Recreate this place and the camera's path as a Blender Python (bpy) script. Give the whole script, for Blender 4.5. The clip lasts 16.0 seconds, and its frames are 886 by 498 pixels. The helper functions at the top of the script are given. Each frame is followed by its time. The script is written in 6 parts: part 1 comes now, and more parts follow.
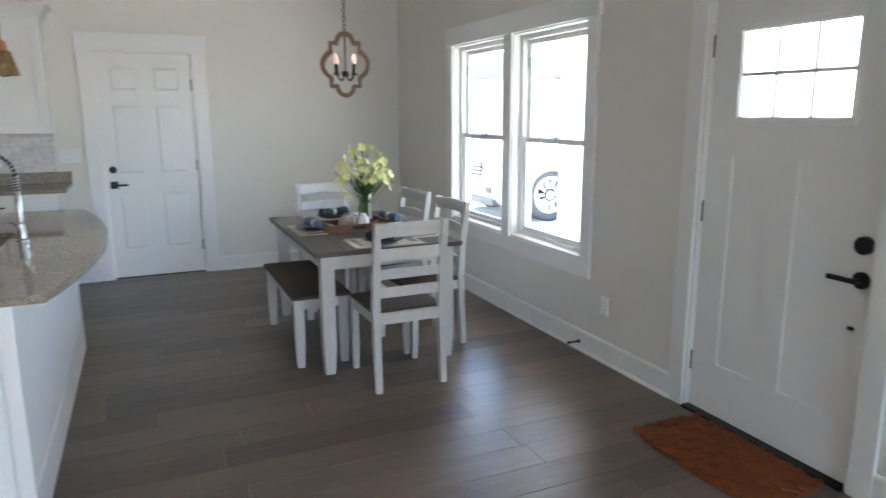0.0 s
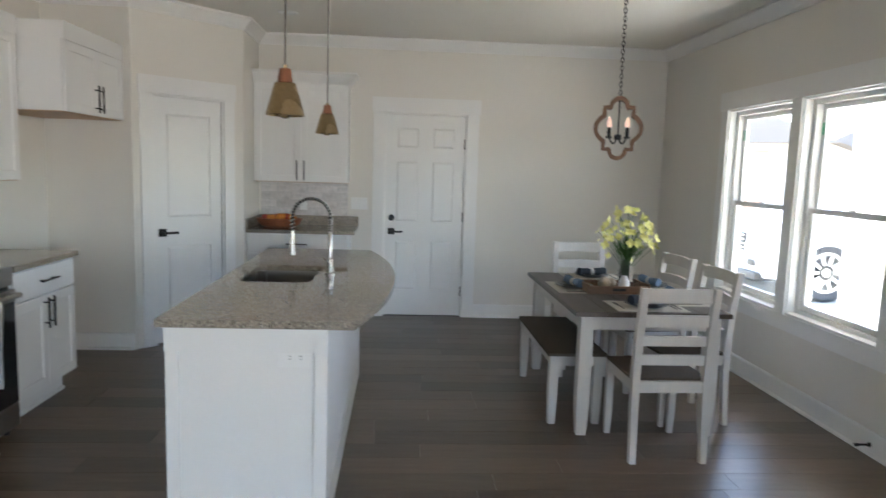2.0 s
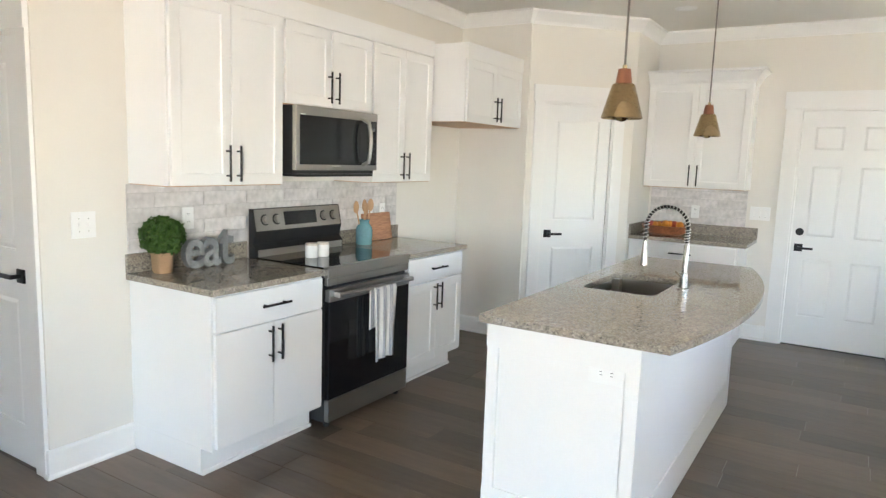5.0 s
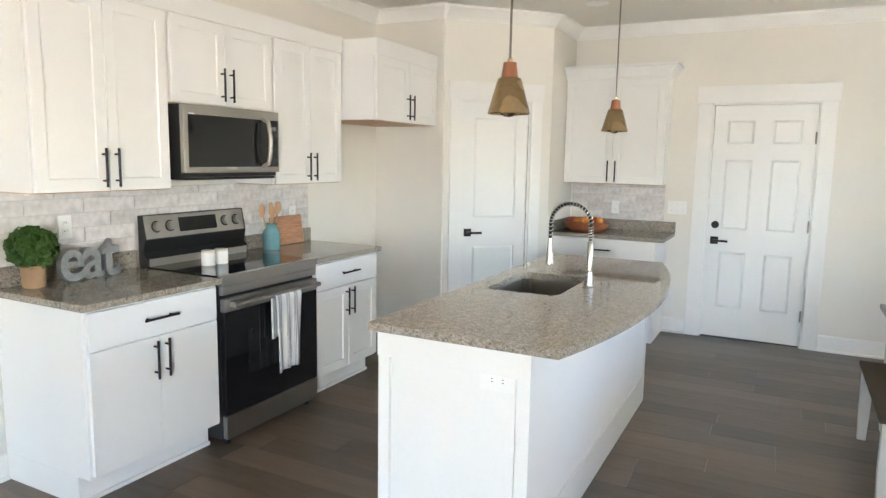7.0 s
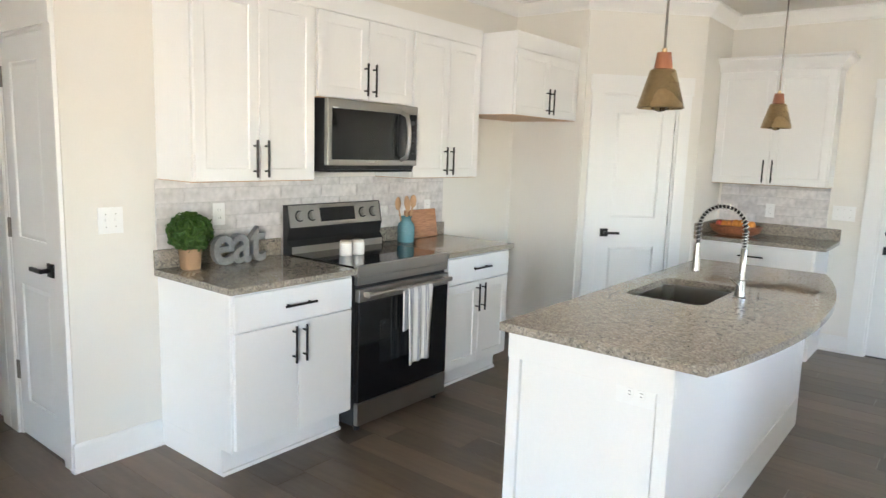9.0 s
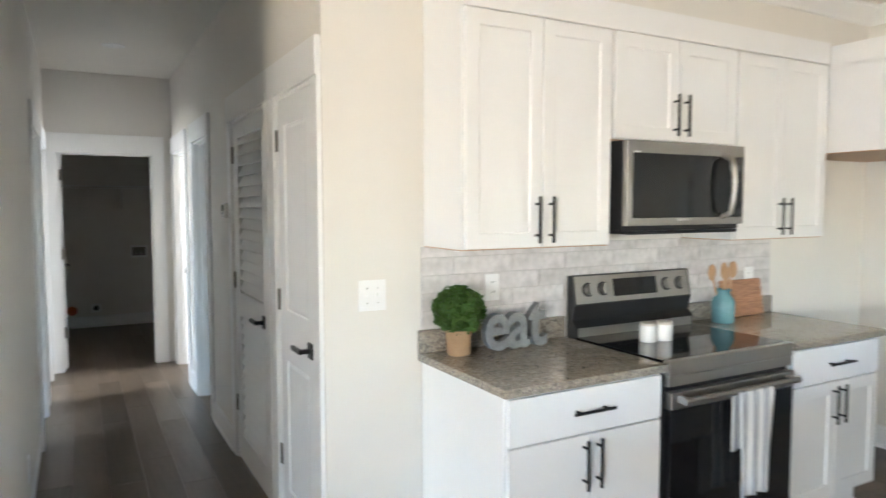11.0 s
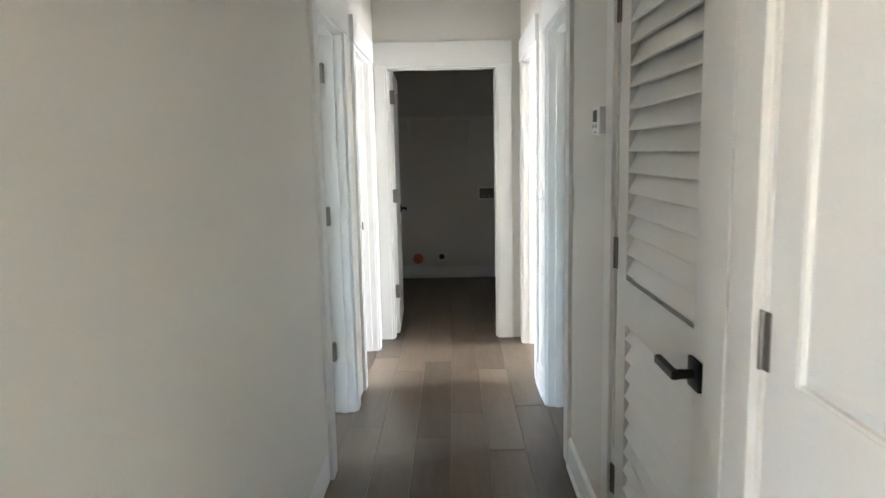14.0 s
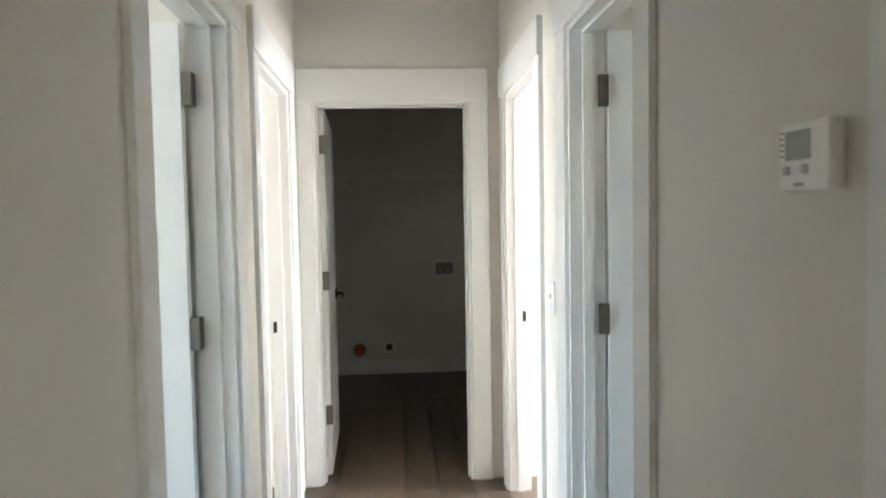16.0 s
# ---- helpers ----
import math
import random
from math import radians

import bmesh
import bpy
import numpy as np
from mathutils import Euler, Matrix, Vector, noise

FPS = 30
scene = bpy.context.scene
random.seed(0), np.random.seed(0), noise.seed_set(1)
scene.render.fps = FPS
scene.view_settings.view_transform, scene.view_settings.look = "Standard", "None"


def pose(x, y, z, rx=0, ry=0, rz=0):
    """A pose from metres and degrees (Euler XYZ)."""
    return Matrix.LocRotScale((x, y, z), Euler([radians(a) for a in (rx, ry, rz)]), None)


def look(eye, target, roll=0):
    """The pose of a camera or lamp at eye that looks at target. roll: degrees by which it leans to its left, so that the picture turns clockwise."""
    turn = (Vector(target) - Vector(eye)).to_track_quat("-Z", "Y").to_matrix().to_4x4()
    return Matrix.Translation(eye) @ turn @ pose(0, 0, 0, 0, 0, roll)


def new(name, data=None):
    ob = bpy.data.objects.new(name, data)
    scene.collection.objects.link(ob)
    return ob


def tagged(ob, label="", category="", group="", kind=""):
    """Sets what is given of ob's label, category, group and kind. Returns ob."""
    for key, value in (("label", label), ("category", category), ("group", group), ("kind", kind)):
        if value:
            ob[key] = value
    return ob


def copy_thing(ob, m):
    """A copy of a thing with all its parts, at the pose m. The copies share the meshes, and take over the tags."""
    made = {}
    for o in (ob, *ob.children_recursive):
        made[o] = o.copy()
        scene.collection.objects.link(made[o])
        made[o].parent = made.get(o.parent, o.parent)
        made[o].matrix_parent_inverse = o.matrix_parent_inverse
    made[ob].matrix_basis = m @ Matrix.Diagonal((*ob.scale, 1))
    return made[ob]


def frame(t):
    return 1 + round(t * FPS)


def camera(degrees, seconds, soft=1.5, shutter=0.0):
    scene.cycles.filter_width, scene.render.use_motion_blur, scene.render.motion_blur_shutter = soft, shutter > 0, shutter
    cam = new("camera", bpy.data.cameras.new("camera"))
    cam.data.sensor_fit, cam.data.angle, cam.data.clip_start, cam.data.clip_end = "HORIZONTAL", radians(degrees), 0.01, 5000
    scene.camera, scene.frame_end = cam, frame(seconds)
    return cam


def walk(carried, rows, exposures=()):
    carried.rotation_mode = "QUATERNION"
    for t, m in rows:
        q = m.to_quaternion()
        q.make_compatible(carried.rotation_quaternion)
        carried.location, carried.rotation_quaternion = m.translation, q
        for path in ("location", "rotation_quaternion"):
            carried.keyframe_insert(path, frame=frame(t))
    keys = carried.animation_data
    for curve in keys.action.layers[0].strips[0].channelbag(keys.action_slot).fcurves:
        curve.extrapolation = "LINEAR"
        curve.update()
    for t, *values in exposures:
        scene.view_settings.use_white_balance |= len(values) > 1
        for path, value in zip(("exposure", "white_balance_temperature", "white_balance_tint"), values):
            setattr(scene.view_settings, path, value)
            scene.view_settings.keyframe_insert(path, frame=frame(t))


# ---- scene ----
cam = camera(67.1, 16.0, soft=1.4, shutter=0.4)
PATH = [
    (0, (0.159, 0.201, 1.528), (0.955, 1.991, 1.126), -0.2),
    (0.5, (0.093, 0.212, 1.529), (0.675, 2.087, 1.146), 0.5),
    (1, (0.018, 0.217, 1.52), (0.463, 2.141, 1.207), 2.1),
    (1.5, (0.005, 0.202, 1.522), (0.277, 2.163, 1.239), 3.2),
    (2, (-0.024, 0.182, 1.535), (0.109, 2.163, 1.295), 1.8),
    (2.5, (-0.025, 0.151, 1.544), (-0.216, 2.134, 1.366), 1.5),
    (3, (-0.037, 0.133, 1.534), (-0.488, 2.075, 1.382), 2.9),
    (3.5, (-0.022, 0.161, 1.534), (-0.775, 2.006, 1.367), 1.7),
    (6, (0.479, 0.564, 1.564), (-0.584, 2.232, 1.273), 1.8),
    (6.5, (0.465, 0.615, 1.561), (-0.463, 2.36, 1.255), 1.4),
    (7, (0.458, 0.638, 1.561), (-0.449, 2.4, 1.292), 1.0),
    (7.5, (0.448, 0.636, 1.566), (-0.548, 2.35, 1.305), 0.6),
    (8, (0.435, 0.63, 1.563), (-0.66, 2.279, 1.275), 1.5),
    (10.5, (-0.001, 0.992, 1.561), (-1.582, 2.207, 1.402), 0.1),
    (11, (-0.28, 1.126, 1.546), (-2.03, 2.085, 1.417), -0.1),
    (11.5, (-0.535, 1.232, 1.527), (-2.405, 1.915, 1.339), -1.1),
    (12, (-0.849, 1.355, 1.489), (-2.819, 1.617, 1.265), -1.6),
    (12.5, (-1.204, 1.399, 1.458), (-3.191, 1.415, 1.232), -1.2),
    (13, (-1.563, 1.411, 1.463), (-3.547, 1.472, 1.217), -2.0),
    (13.5, (-1.965, 1.461, 1.45), (-3.956, 1.483, 1.264), -1.6),
    (14, (-2.345, 1.45, 1.425), (-4.324, 1.418, 1.138), -1.2),
    (14.5, (-2.692, 1.42, 1.45), (-4.678, 1.505, 1.229), -1.1),
    (15, (-3.087, 1.434, 1.442), (-5.079, 1.51, 1.282), -2.5),
    (15.5, (-3.444, 1.432, 1.427), (-5.432, 1.474, 1.215), -1.3),
    (16, (-3.791, 1.394, 1.449), (-5.784, 1.534, 1.347), -1.0),
]
EXPOSURES = [(0.0, 3.78, 5650, 10), (1.2, 3.8, 5720, 10), (2.0, 3.55, 5930, 10), (3.2, 4.5, 6180, 10), (10.5, 4.48, 6220, 10), (11.5, 4.52, 6020, 10), (12.0, 4.4, 6060, 10), (13.0, 4.6, 6120, 10), (14.0, 4.92, 6350, 10), (16.0, 4.72, 6580, 10)]
walk(cam, [(t, look(eye, target, roll)) for t, eye, target, roll in PATH], EXPOSURES)

# ---- world, sun and daylight ----
world = bpy.data.worlds.new("sky")
scene.world = world
world.use_nodes = True
wn = world.node_tree.nodes
sky = wn.new("ShaderNodeTexSky")
sky.sky_type, sky.sun_disc = "NISHITA", False
sky.sun_elevation, sky.sun_rotation = radians(52), radians(60)
wn["Background"].inputs["Strength"].default_value = 0.15
world.node_tree.links.new(sky.outputs[0], wn["Background"].inputs["Color"])

sun_data = bpy.data.lights.new("sun", "SUN")
sun_data.energy, sun_data.angle, sun_data.color = 5.0, radians(0.5), (1.0, 0.95, 0.86)
sun = new("sun", sun_data)
sun.matrix_world = look((6, 3.5, 9), (0, 0, 0))


def daylight(name, m, w, h, watts, color, spread=180):
    """Area lamp standing in for outdoor light in a window opening; m looks into the room along its own -z."""
    data = bpy.data.lights.new(name, "AREA")
    data.shape, data.size, data.size_y, data.energy, data.color = "RECTANGLE", w, h, watts, color
    data.spread = radians(spread)
    ob = new(name, data)
    ob.matrix_world = m
    return ob


SKY = (0.44, 0.71, 1.0)
EARTH = (1.0, 0.80, 0.55)   # warm tint of an added lamp, for light off sunlit dry ground
XF_WIN = 2.86
# added fill from behind the camera, in an invented opening of the back wall
daylight("daylight_patio", look((0.23, -4.62, 1.05), (0.23, -3.82, 0.55)), 1.4, 2.0, 1.3, SKY, 120)
# two added lamps in an unseen window: cool one aimed down, warm one up
daylight("daylight_living", look((XF_WIN, -3.3, 1.34), (XF_WIN - 0.6, -2.26, 0.62)), 1.1, 1.45, 5.0, SKY, 100)
daylight("ground_light_living", look((XF_WIN + 0.02, -3.3, 1.34), (XF_WIN - 0.58, -2.26, 2.09)), 1.1, 1.45, 9.6, EARTH, 100)
daylight("daylight_bedroom", look((-4.2, -3.22, 1.4), (-4.8, 0, 1.0)), 1.4, 1.3, 4.2, (0.66, 0.84, 1.0))
daylight("daylight_study", look((-6.75, -3.22, 1.4), (-6.75, 0, 0.8)), 0.9, 1.3, 8.5, (0.88, 0.93, 1.0))
daylight("daylight_bath", look((-5.6, 5.22, 1.5), (-5.6, 2, 0.8)), 0.7, 0.9, 0.35, (0.55, 0.78, 1.0))
daylight("daylight_guest", look((-6.8, 5.22, 1.4), (-6.8, 2, 0.8)), 0.9, 1.3, 9.0, (0.88, 0.93, 1.0))


# ---- materials ----
def node_mat(name):
    m = bpy.data.materials.new(name)
    m.use_nodes = True
    nt = m.node_tree
    return m, nt, nt.nodes, nt.links, nt.nodes["Principled BSDF"]


def surface(name, rgb, rough=0.5, metal=0.0, vary=0.06, scale=3.0, fine=60.0, bump=0.05, spec=0.5, stretch=(1, 1, 1), rand=0.0):
    """Painted, stained or plain surface: colour drifts at two scales, with fine relief."""
    m, nt, n, l, b = node_mat(name)
    tc, mp = n.new("ShaderNodeTexCoord"), n.new("ShaderNodeMapping")
    mp.inputs["Scale"].default_value = stretch
    l.new(tc.outputs["Object"], mp.inputs["Vector"])
    big, small = n.new("ShaderNodeTexNoise"), n.new("ShaderNodeTexNoise")
    big.inputs["Scale"].default_value, small.inputs["Scale"].default_value = scale, fine
    small.inputs["Detail"].default_value = 4
    for t in (big, small):
        l.new(mp.outputs[0], t.inputs["Vector"])
    add = n.new("ShaderNodeMath")
    add.operation = "ADD"
    l.new(big.outputs["Fac"], add.inputs[0])
    l.new(small.outputs["Fac"], add.inputs[1])
    ramp = n.new("ShaderNodeMapRange")
    ramp.inputs["From Min"].default_value, ramp.inputs["From Max"].default_value = 0.6, 1.4
    ramp.inputs["To Min"].default_value, ramp.inputs["To Max"].default_value = 1 - vary, 1 + vary
    l.new(add.outputs[0], ramp.inputs["Value"])
    value = ramp.outputs[0]
    if rand:
        info, mr, mul = n.new("ShaderNodeObjectInfo"), n.new("ShaderNodeMapRange"), n.new("ShaderNodeMath")
        mr.inputs["To Min"].default_value, mr.inputs["To Max"].default_value = 1 - rand, 1 + rand
        l.new(info.outputs["Random"], mr.inputs["Value"])
        mul.operation = "MULTIPLY"
        l.new(value, mul.inputs[0])
        l.new(mr.outputs[0], mul.inputs[1])
        value = mul.outputs[0]
    col = n.new("ShaderNodeVectorMath")
    col.operation = "SCALE"
    col.inputs[0].default_value = rgb
    l.new(value, col.inputs["Scale"])
    l.new(col.outputs[0], b.inputs["Base Color"])
    rr = n.new("ShaderNodeMapRange")
    rr.inputs["To Min"].default_value, rr.inputs["To Max"].default_value = rough * 0.85, min(1, rough * 1.15)
    l.new(big.outputs["Fac"], rr.inputs["Value"])
    l.new(rr.outputs[0], b.inputs["Roughness"])
    b.inputs["Metallic"].default_value = metal
    b.inputs["Specular IOR Level"].default_value = spec
    if bump:
        bp = n.new("ShaderNodeBump")
        bp.inputs["Strength"].default_value, bp.inputs["Distance"].default_value = bump, 0.01
        l.new(small.outputs["Fac"], bp.inputs["Height"])
        l.new(bp.outputs[0], b.inputs["Normal"])
    return m


def plank_mat(name, dark, light):
    """Grey-brown vinyl plank: grain along its length, knots, a tone of its own for each plank."""
    m, nt, n, l, b = node_mat(name)
    tc, info, mp = n.new("ShaderNodeTexCoord"), n.new("ShaderNodeObjectInfo"), n.new("ShaderNodeMapping")
    geo = n.new("ShaderNodeNewGeometry")
    addr = n.new("ShaderNodeMath")
    addr.operation = "ADD"
    l.new(info.outputs["Random"], addr.inputs[0])
    l.new(geo.outputs["Random Per Island"], addr.inputs[1])
    off = n.new("ShaderNodeVectorMath")
    off.operation = "SCALE"
    off.inputs[0].default_value = (37, 91, 53)
    l.new(addr.outputs[0], off.inputs["Scale"])
    sm = n.new("ShaderNodeVectorMath")
    l.new(tc.outputs["Object"], sm.inputs[0])
    l.new(off.outputs[0], sm.inputs[1])
    mp.inputs["Scale"].default_value = (0.9, 7.0, 1)
    l.new(sm.outputs[0], mp.inputs["Vector"])
    grain, broad = n.new("ShaderNodeTexNoise"), n.new("ShaderNodeTexNoise")
    grain.inputs["Scale"].default_value, grain.inputs["Detail"].default_value, grain.inputs["Distortion"].default_value = 5, 3, 0.1
    broad.inputs["Scale"].default_value, broad.inputs["Detail"].default_value = 1.3, 2
    l.new(mp.outputs[0], grain.inputs["Vector"])
    l.new(mp.outputs[0], broad.inputs["Vector"])
    mix = n.new("ShaderNodeMath")
    mix.operation = "MULTIPLY_ADD"
    mix.inputs[1].default_value = 0.20
    l.new(grain.outputs["Fac"], mix.inputs[0])
    half = n.new("ShaderNodeMath")
    half.operation = "MULTIPLY"
    half.inputs[1].default_value = 0.17
    l.new(broad.outputs["Fac"], half.inputs[0])
    l.new(half.outputs[0], mix.inputs[2])
    fr = n.new("ShaderNodeMath")
    fr.operation = "FRACT"
    l.new(addr.outputs[0], fr.inputs[0])
    tone = n.new("ShaderNodeMath")
    tone.operation = "MULTIPLY_ADD"
    tone.inputs[1].default_value = 0.22
    l.new(fr.outputs[0], tone.inputs[0])
    l.new(mix.outputs[0], tone.inputs[2])
    ramp = n.new("ShaderNodeValToRGB")
    ramp.color_ramp.elements[0].position, ramp.color_ramp.elements[1].position = 0.13, 0.47
    ramp.color_ramp.elements[0].color, ramp.color_ramp.elements[1].color = (*dark, 1), (*light, 1)
    l.new(tone.outputs[0], ramp.inputs["Fac"])
    l.new(ramp.outputs[0], b.inputs["Base Color"])
    rr = n.new("ShaderNodeMapRange")
    rr.inputs["To Min"].default_value, rr.inputs["To Max"].default_value = 0.26, 0.38
    l.new(broad.outputs["Fac"], rr.inputs["Value"])
    l.new(rr.outputs[0], b.inputs["Roughness"])
    b.inputs["Specular IOR Level"].default_value = 0.36
    wav = n.new("ShaderNodeTexNoise")
    wav.inputs["Scale"].default_value, wav.inputs["Detail"].default_value = 20, 2
    l.new(tc.outputs["Object"], wav.inputs["Vector"])
    bp = n.new("ShaderNodeBump")
    bp.inputs["Strength"].default_value, bp.inputs["Distance"].default_value = 0.08, 0.010
    l.new(wav.outputs["Fac"], bp.inputs["Height"])
    l.new(bp.outputs[0], b.inputs["Normal"])
    return m


def granite_mat(name):
    """Speckled granite: pale feldspar, grey and dark grains, tan patches."""
    m, nt, n, l, b = node_mat(name)
    tc = n.new("ShaderNodeTexCoord")
    vor, fine, patch = n.new("ShaderNodeTexVoronoi"), n.new("ShaderNodeTexNoise"), n.new("ShaderNodeTexNoise")
    vor.inputs["Scale"].default_value = 150
    fine.inputs["Scale"].default_value, fine.inputs["Detail"].default_value, fine.inputs["Roughness"].default_value = 38, 7, 0.8
    patch.inputs["Scale"].default_value, patch.inputs["Detail"].default_value = 9, 4
    warp = n.new("ShaderNodeVectorMath")
    warp.operation = "MULTIPLY_ADD"
    warp.inputs[1].default_value = (0.03, 0.03, 0.03)
    l.new(fine.outputs["Color"], warp.inputs[0])
    l.new(tc.outputs["Object"], warp.inputs[2])
    l.new(warp.outputs[0], vor.inputs["Vector"])
    for t in (fine, patch):
        l.new(tc.outputs["Object"], t.inputs["Vector"])
    sep = n.new("ShaderNodeSeparateColor")
    l.new(vor.outputs["Color"], sep.inputs[0])
    mix = n.new("ShaderNodeMath")
    mix.operation = "MULTIPLY_ADD"
    mix.inputs[1].default_value = 0.5
    l.new(sep.outputs[0], mix.inputs[0])
    half = n.new("ShaderNodeMath")
    half.operation = "MULTIPLY"
    half.inputs[1].default_value = 0.55
    l.new(fine.outputs["Fac"], half.inputs[0])
    l.new(half.outputs[0], mix.inputs[2])
    ramp = n.new("ShaderNodeValToRGB")
    e = ramp.color_ramp.elements
    e[0].position, e[0].color = 0.20, (0.075, 0.07, 0.066, 1)
    e[1].position, e[1].color = 0.80, (0.43, 0.40, 0.355, 1)
    for p, c in ((0.30, (0.17, 0.158, 0.142, 1)), (0.39, (0.25, 0.226, 0.195, 1)), (0.58, (0.315, 0.278, 0.23, 1))):
        k = e.new(p)
        k.color = c
    l.new(mix.outputs[0], ramp.inputs["Fac"])
    tint = n.new("ShaderNodeMix")
    tint.data_type, tint.blend_type = "RGBA", "MULTIPLY"
    tint.inputs["B"].default_value = (0.93, 0.88, 0.80, 1)
    l.new(patch.outputs["Fac"], tint.inputs["Factor"])
    l.new(ramp.outputs[0], tint.inputs["A"])
    l.new(tint.outputs["Result"], b.inputs["Base Color"])
    b.inputs["Roughness"].default_value = 0.05
    b.inputs["IOR"].default_value = 1.65
    return m


def glass_mat(name, tint=(1, 1, 1), rough=0.0):
    m, nt, n, l, b = node_mat(name)
    b.inputs["Base Color"].default_value = (*tint, 1)
    b.inputs["Roughness"].default_value = rough
    b.inputs["Transmission Weight"].default_value = 1.0
    b.inputs["IOR"].default_value = 1.45
    return m


def pane_mat(name):
    """Thin window glass: clear, with a weak mirror of the room."""
    m, nt, n, l, b = node_mat(name)
    tr, gl, mx, lw = n.new("ShaderNodeBsdfTransparent"), n.new("ShaderNodeBsdfGlossy"), n.new("ShaderNodeMixShader"), n.new("ShaderNodeLayerWeight")
    tr.inputs["Color"].default_value = (0.98, 0.99, 0.985, 1)
    gl.inputs["Roughness"].default_value = 0.01
    pw, ma = n.new("ShaderNodeMath"), n.new("ShaderNodeMath")
    pw.operation, pw.inputs[1].default_value = "POWER", 4.0
    ma.operation, ma.inputs[1].default_value, ma.inputs[2].default_value = "MULTIPLY_ADD", 0.4, 0.03
    lw.inputs["Blend"].default_value = 0.5
    l.new(lw.outputs["Facing"], pw.inputs[0])
    l.new(pw.outputs[0], ma.inputs[0])
    l.new(ma.outputs[0], mx.inputs[0])
    l.new(tr.outputs[0], mx.inputs[1])
    l.new(gl.outputs[0], mx.inputs[2])
    l.new(mx.outputs[0], n["Material Output"].inputs["Surface"])
    return m


def glow_mat(name, rgb, strength):
    m, nt, n, l, b = node_mat(name)
    b.inputs["Base Color"].default_value = (*rgb, 1)
    b.inputs["Emission Color"].default_value = (*rgb, 1)
    b.inputs["Emission Strength"].default_value = strength
    return m


WALL = surface("greige_wall_paint", (0.74, 0.708, 0.652), 0.62, vary=0.025, scale=1.2, fine=140, bump=0.06)
CEIL = surface("ceiling_paint", (0.76, 0.735, 0.68), 0.8, vary=0.03, scale=1.5, fine=70, bump=0.12)
TRIM = surface("white_trim_paint", (0.80, 0.79, 0.77), 0.35, vary=0.02, scale=2, fine=90, bump=0.02)
CAB = surface("white_cabinet_paint", (0.80, 0.79, 0.775), 0.38, vary=0.02, scale=2.5, fine=110, bump=0.02)
DOORP = surface("white_door_paint", (0.79, 0.785, 0.77), 0.33, vary=0.02, scale=2, fine=90, bump=0.03)
PLANK = plank_mat("grey_brown_vinyl_plank", (0.070, 0.051, 0.036), (0.182, 0.136, 0.098))
GRANITE = granite_mat("speckled_granite")
STEEL = surface("brushed_stainless", (0.37, 0.35, 0.325), 0.36, metal=1, vary=0.05, scale=2, fine=200, bump=0.03, stretch=(1, 1, 14))
CHROME = surface("brushed_nickel", (0.66, 0.64, 0.61), 0.22, metal=1, vary=0.04, bump=0)
BLACK = surface("matte_black_metal", (0.016, 0.015, 0.015), 0.38, metal=0.6, vary=0.1, bump=0)
HINGE = surface("satin_nickel_hinge", (0.20, 0.185, 0.165), 0.35, metal=1, vary=0.1, bump=0)
BGLASS = surface("black_oven_glass", (0.006, 0.006, 0.007), 0.06, vary=0.02, bump=0)
BPLASTIC = surface("black_plastic", (0.014, 0.014, 0.015), 0.35, vary=0.05, bump=0.02)
TILE = surface("glazed_grey_tile", (0.64, 0.61, 0.595), 0.25, vary=0.22, scale=9, fine=30, bump=0.08, rand=0.10)
GROUT = surface("pale_grout", (0.56, 0.54, 0.52), 0.85, vary=0.06, fine=120, bump=0.2)
PLATE = surface("white_plastic", (0.82, 0.815, 0.80), 0.3, vary=0.01, bump=0)
PANE = pane_mat("window_glass")
PAINTW = surface("antique_white_wood", (0.56, 0.53, 0.50), 0.48, vary=0.07, scale=6, fine=70, bump=0.08, stretch=(3, 3, 0.6))
TOPW = surface("dark_stained_wood", (0.075, 0.055, 0.043), 0.38, vary=0.30, scale=4, fine=28, bump=0.08, stretch=(6, 0.5, 1))
FABRIC = surface("brown_seat_fabric", (0.085, 0.066, 0.050), 0.85, vary=0.14, scale=9, fine=320, bump=0.35, spec=0.2)
BRASS = surface("hammered_brass", (0.40, 0.295, 0.165), 0.27, metal=1, vary=0.14, scale=10, fine=75, bump=0.25)
WOODC = surface("reddish_wood_cap", (0.26, 0.095, 0.045), 0.45, vary=0.2, scale=8, fine=60, bump=0.1, stretch=(1, 1, 0.2))
WOODL = surface("light_wood", (0.50, 0.30, 0.16), 0.5, vary=0.16, scale=5, fine=40, bump=0.08, stretch=(1, 6, 1))
WOODR = surface("weathered_brown_wood", (0.20, 0.115, 0.068), 0.55, vary=0.25, scale=9, fine=60, bump=0.2)
DARKV = surface("dark_void", (0.02, 0.02, 0.02), 0.9, bump=0)


# ---- mesh helpers ----
def box(bm, x0, x1, y0, y1, z0, z1, bevel=0.0):
    m = Matrix.Translation(((x0 + x1) / 2, (y0 + y1) / 2, (z0 + z1) / 2)) @ Matrix.Diagonal((abs(x1 - x0), abs(y1 - y0), abs(z1 - z0), 1))
    r = bmesh.ops.create_cube(bm, size=1, matrix=m)
    if bevel:
        edges = list({e for v in r["verts"] for e in v.link_edges})
        bmesh.ops.bevel(bm, geom=edges, offset=bevel, segments=2, affect="EDGES", profile=0.6)
    return bm


def boxes(*rows, bevel=0.0):
    bm = bmesh.new()
    for r in rows:
        box(bm, *r, bevel=bevel)
    return bm


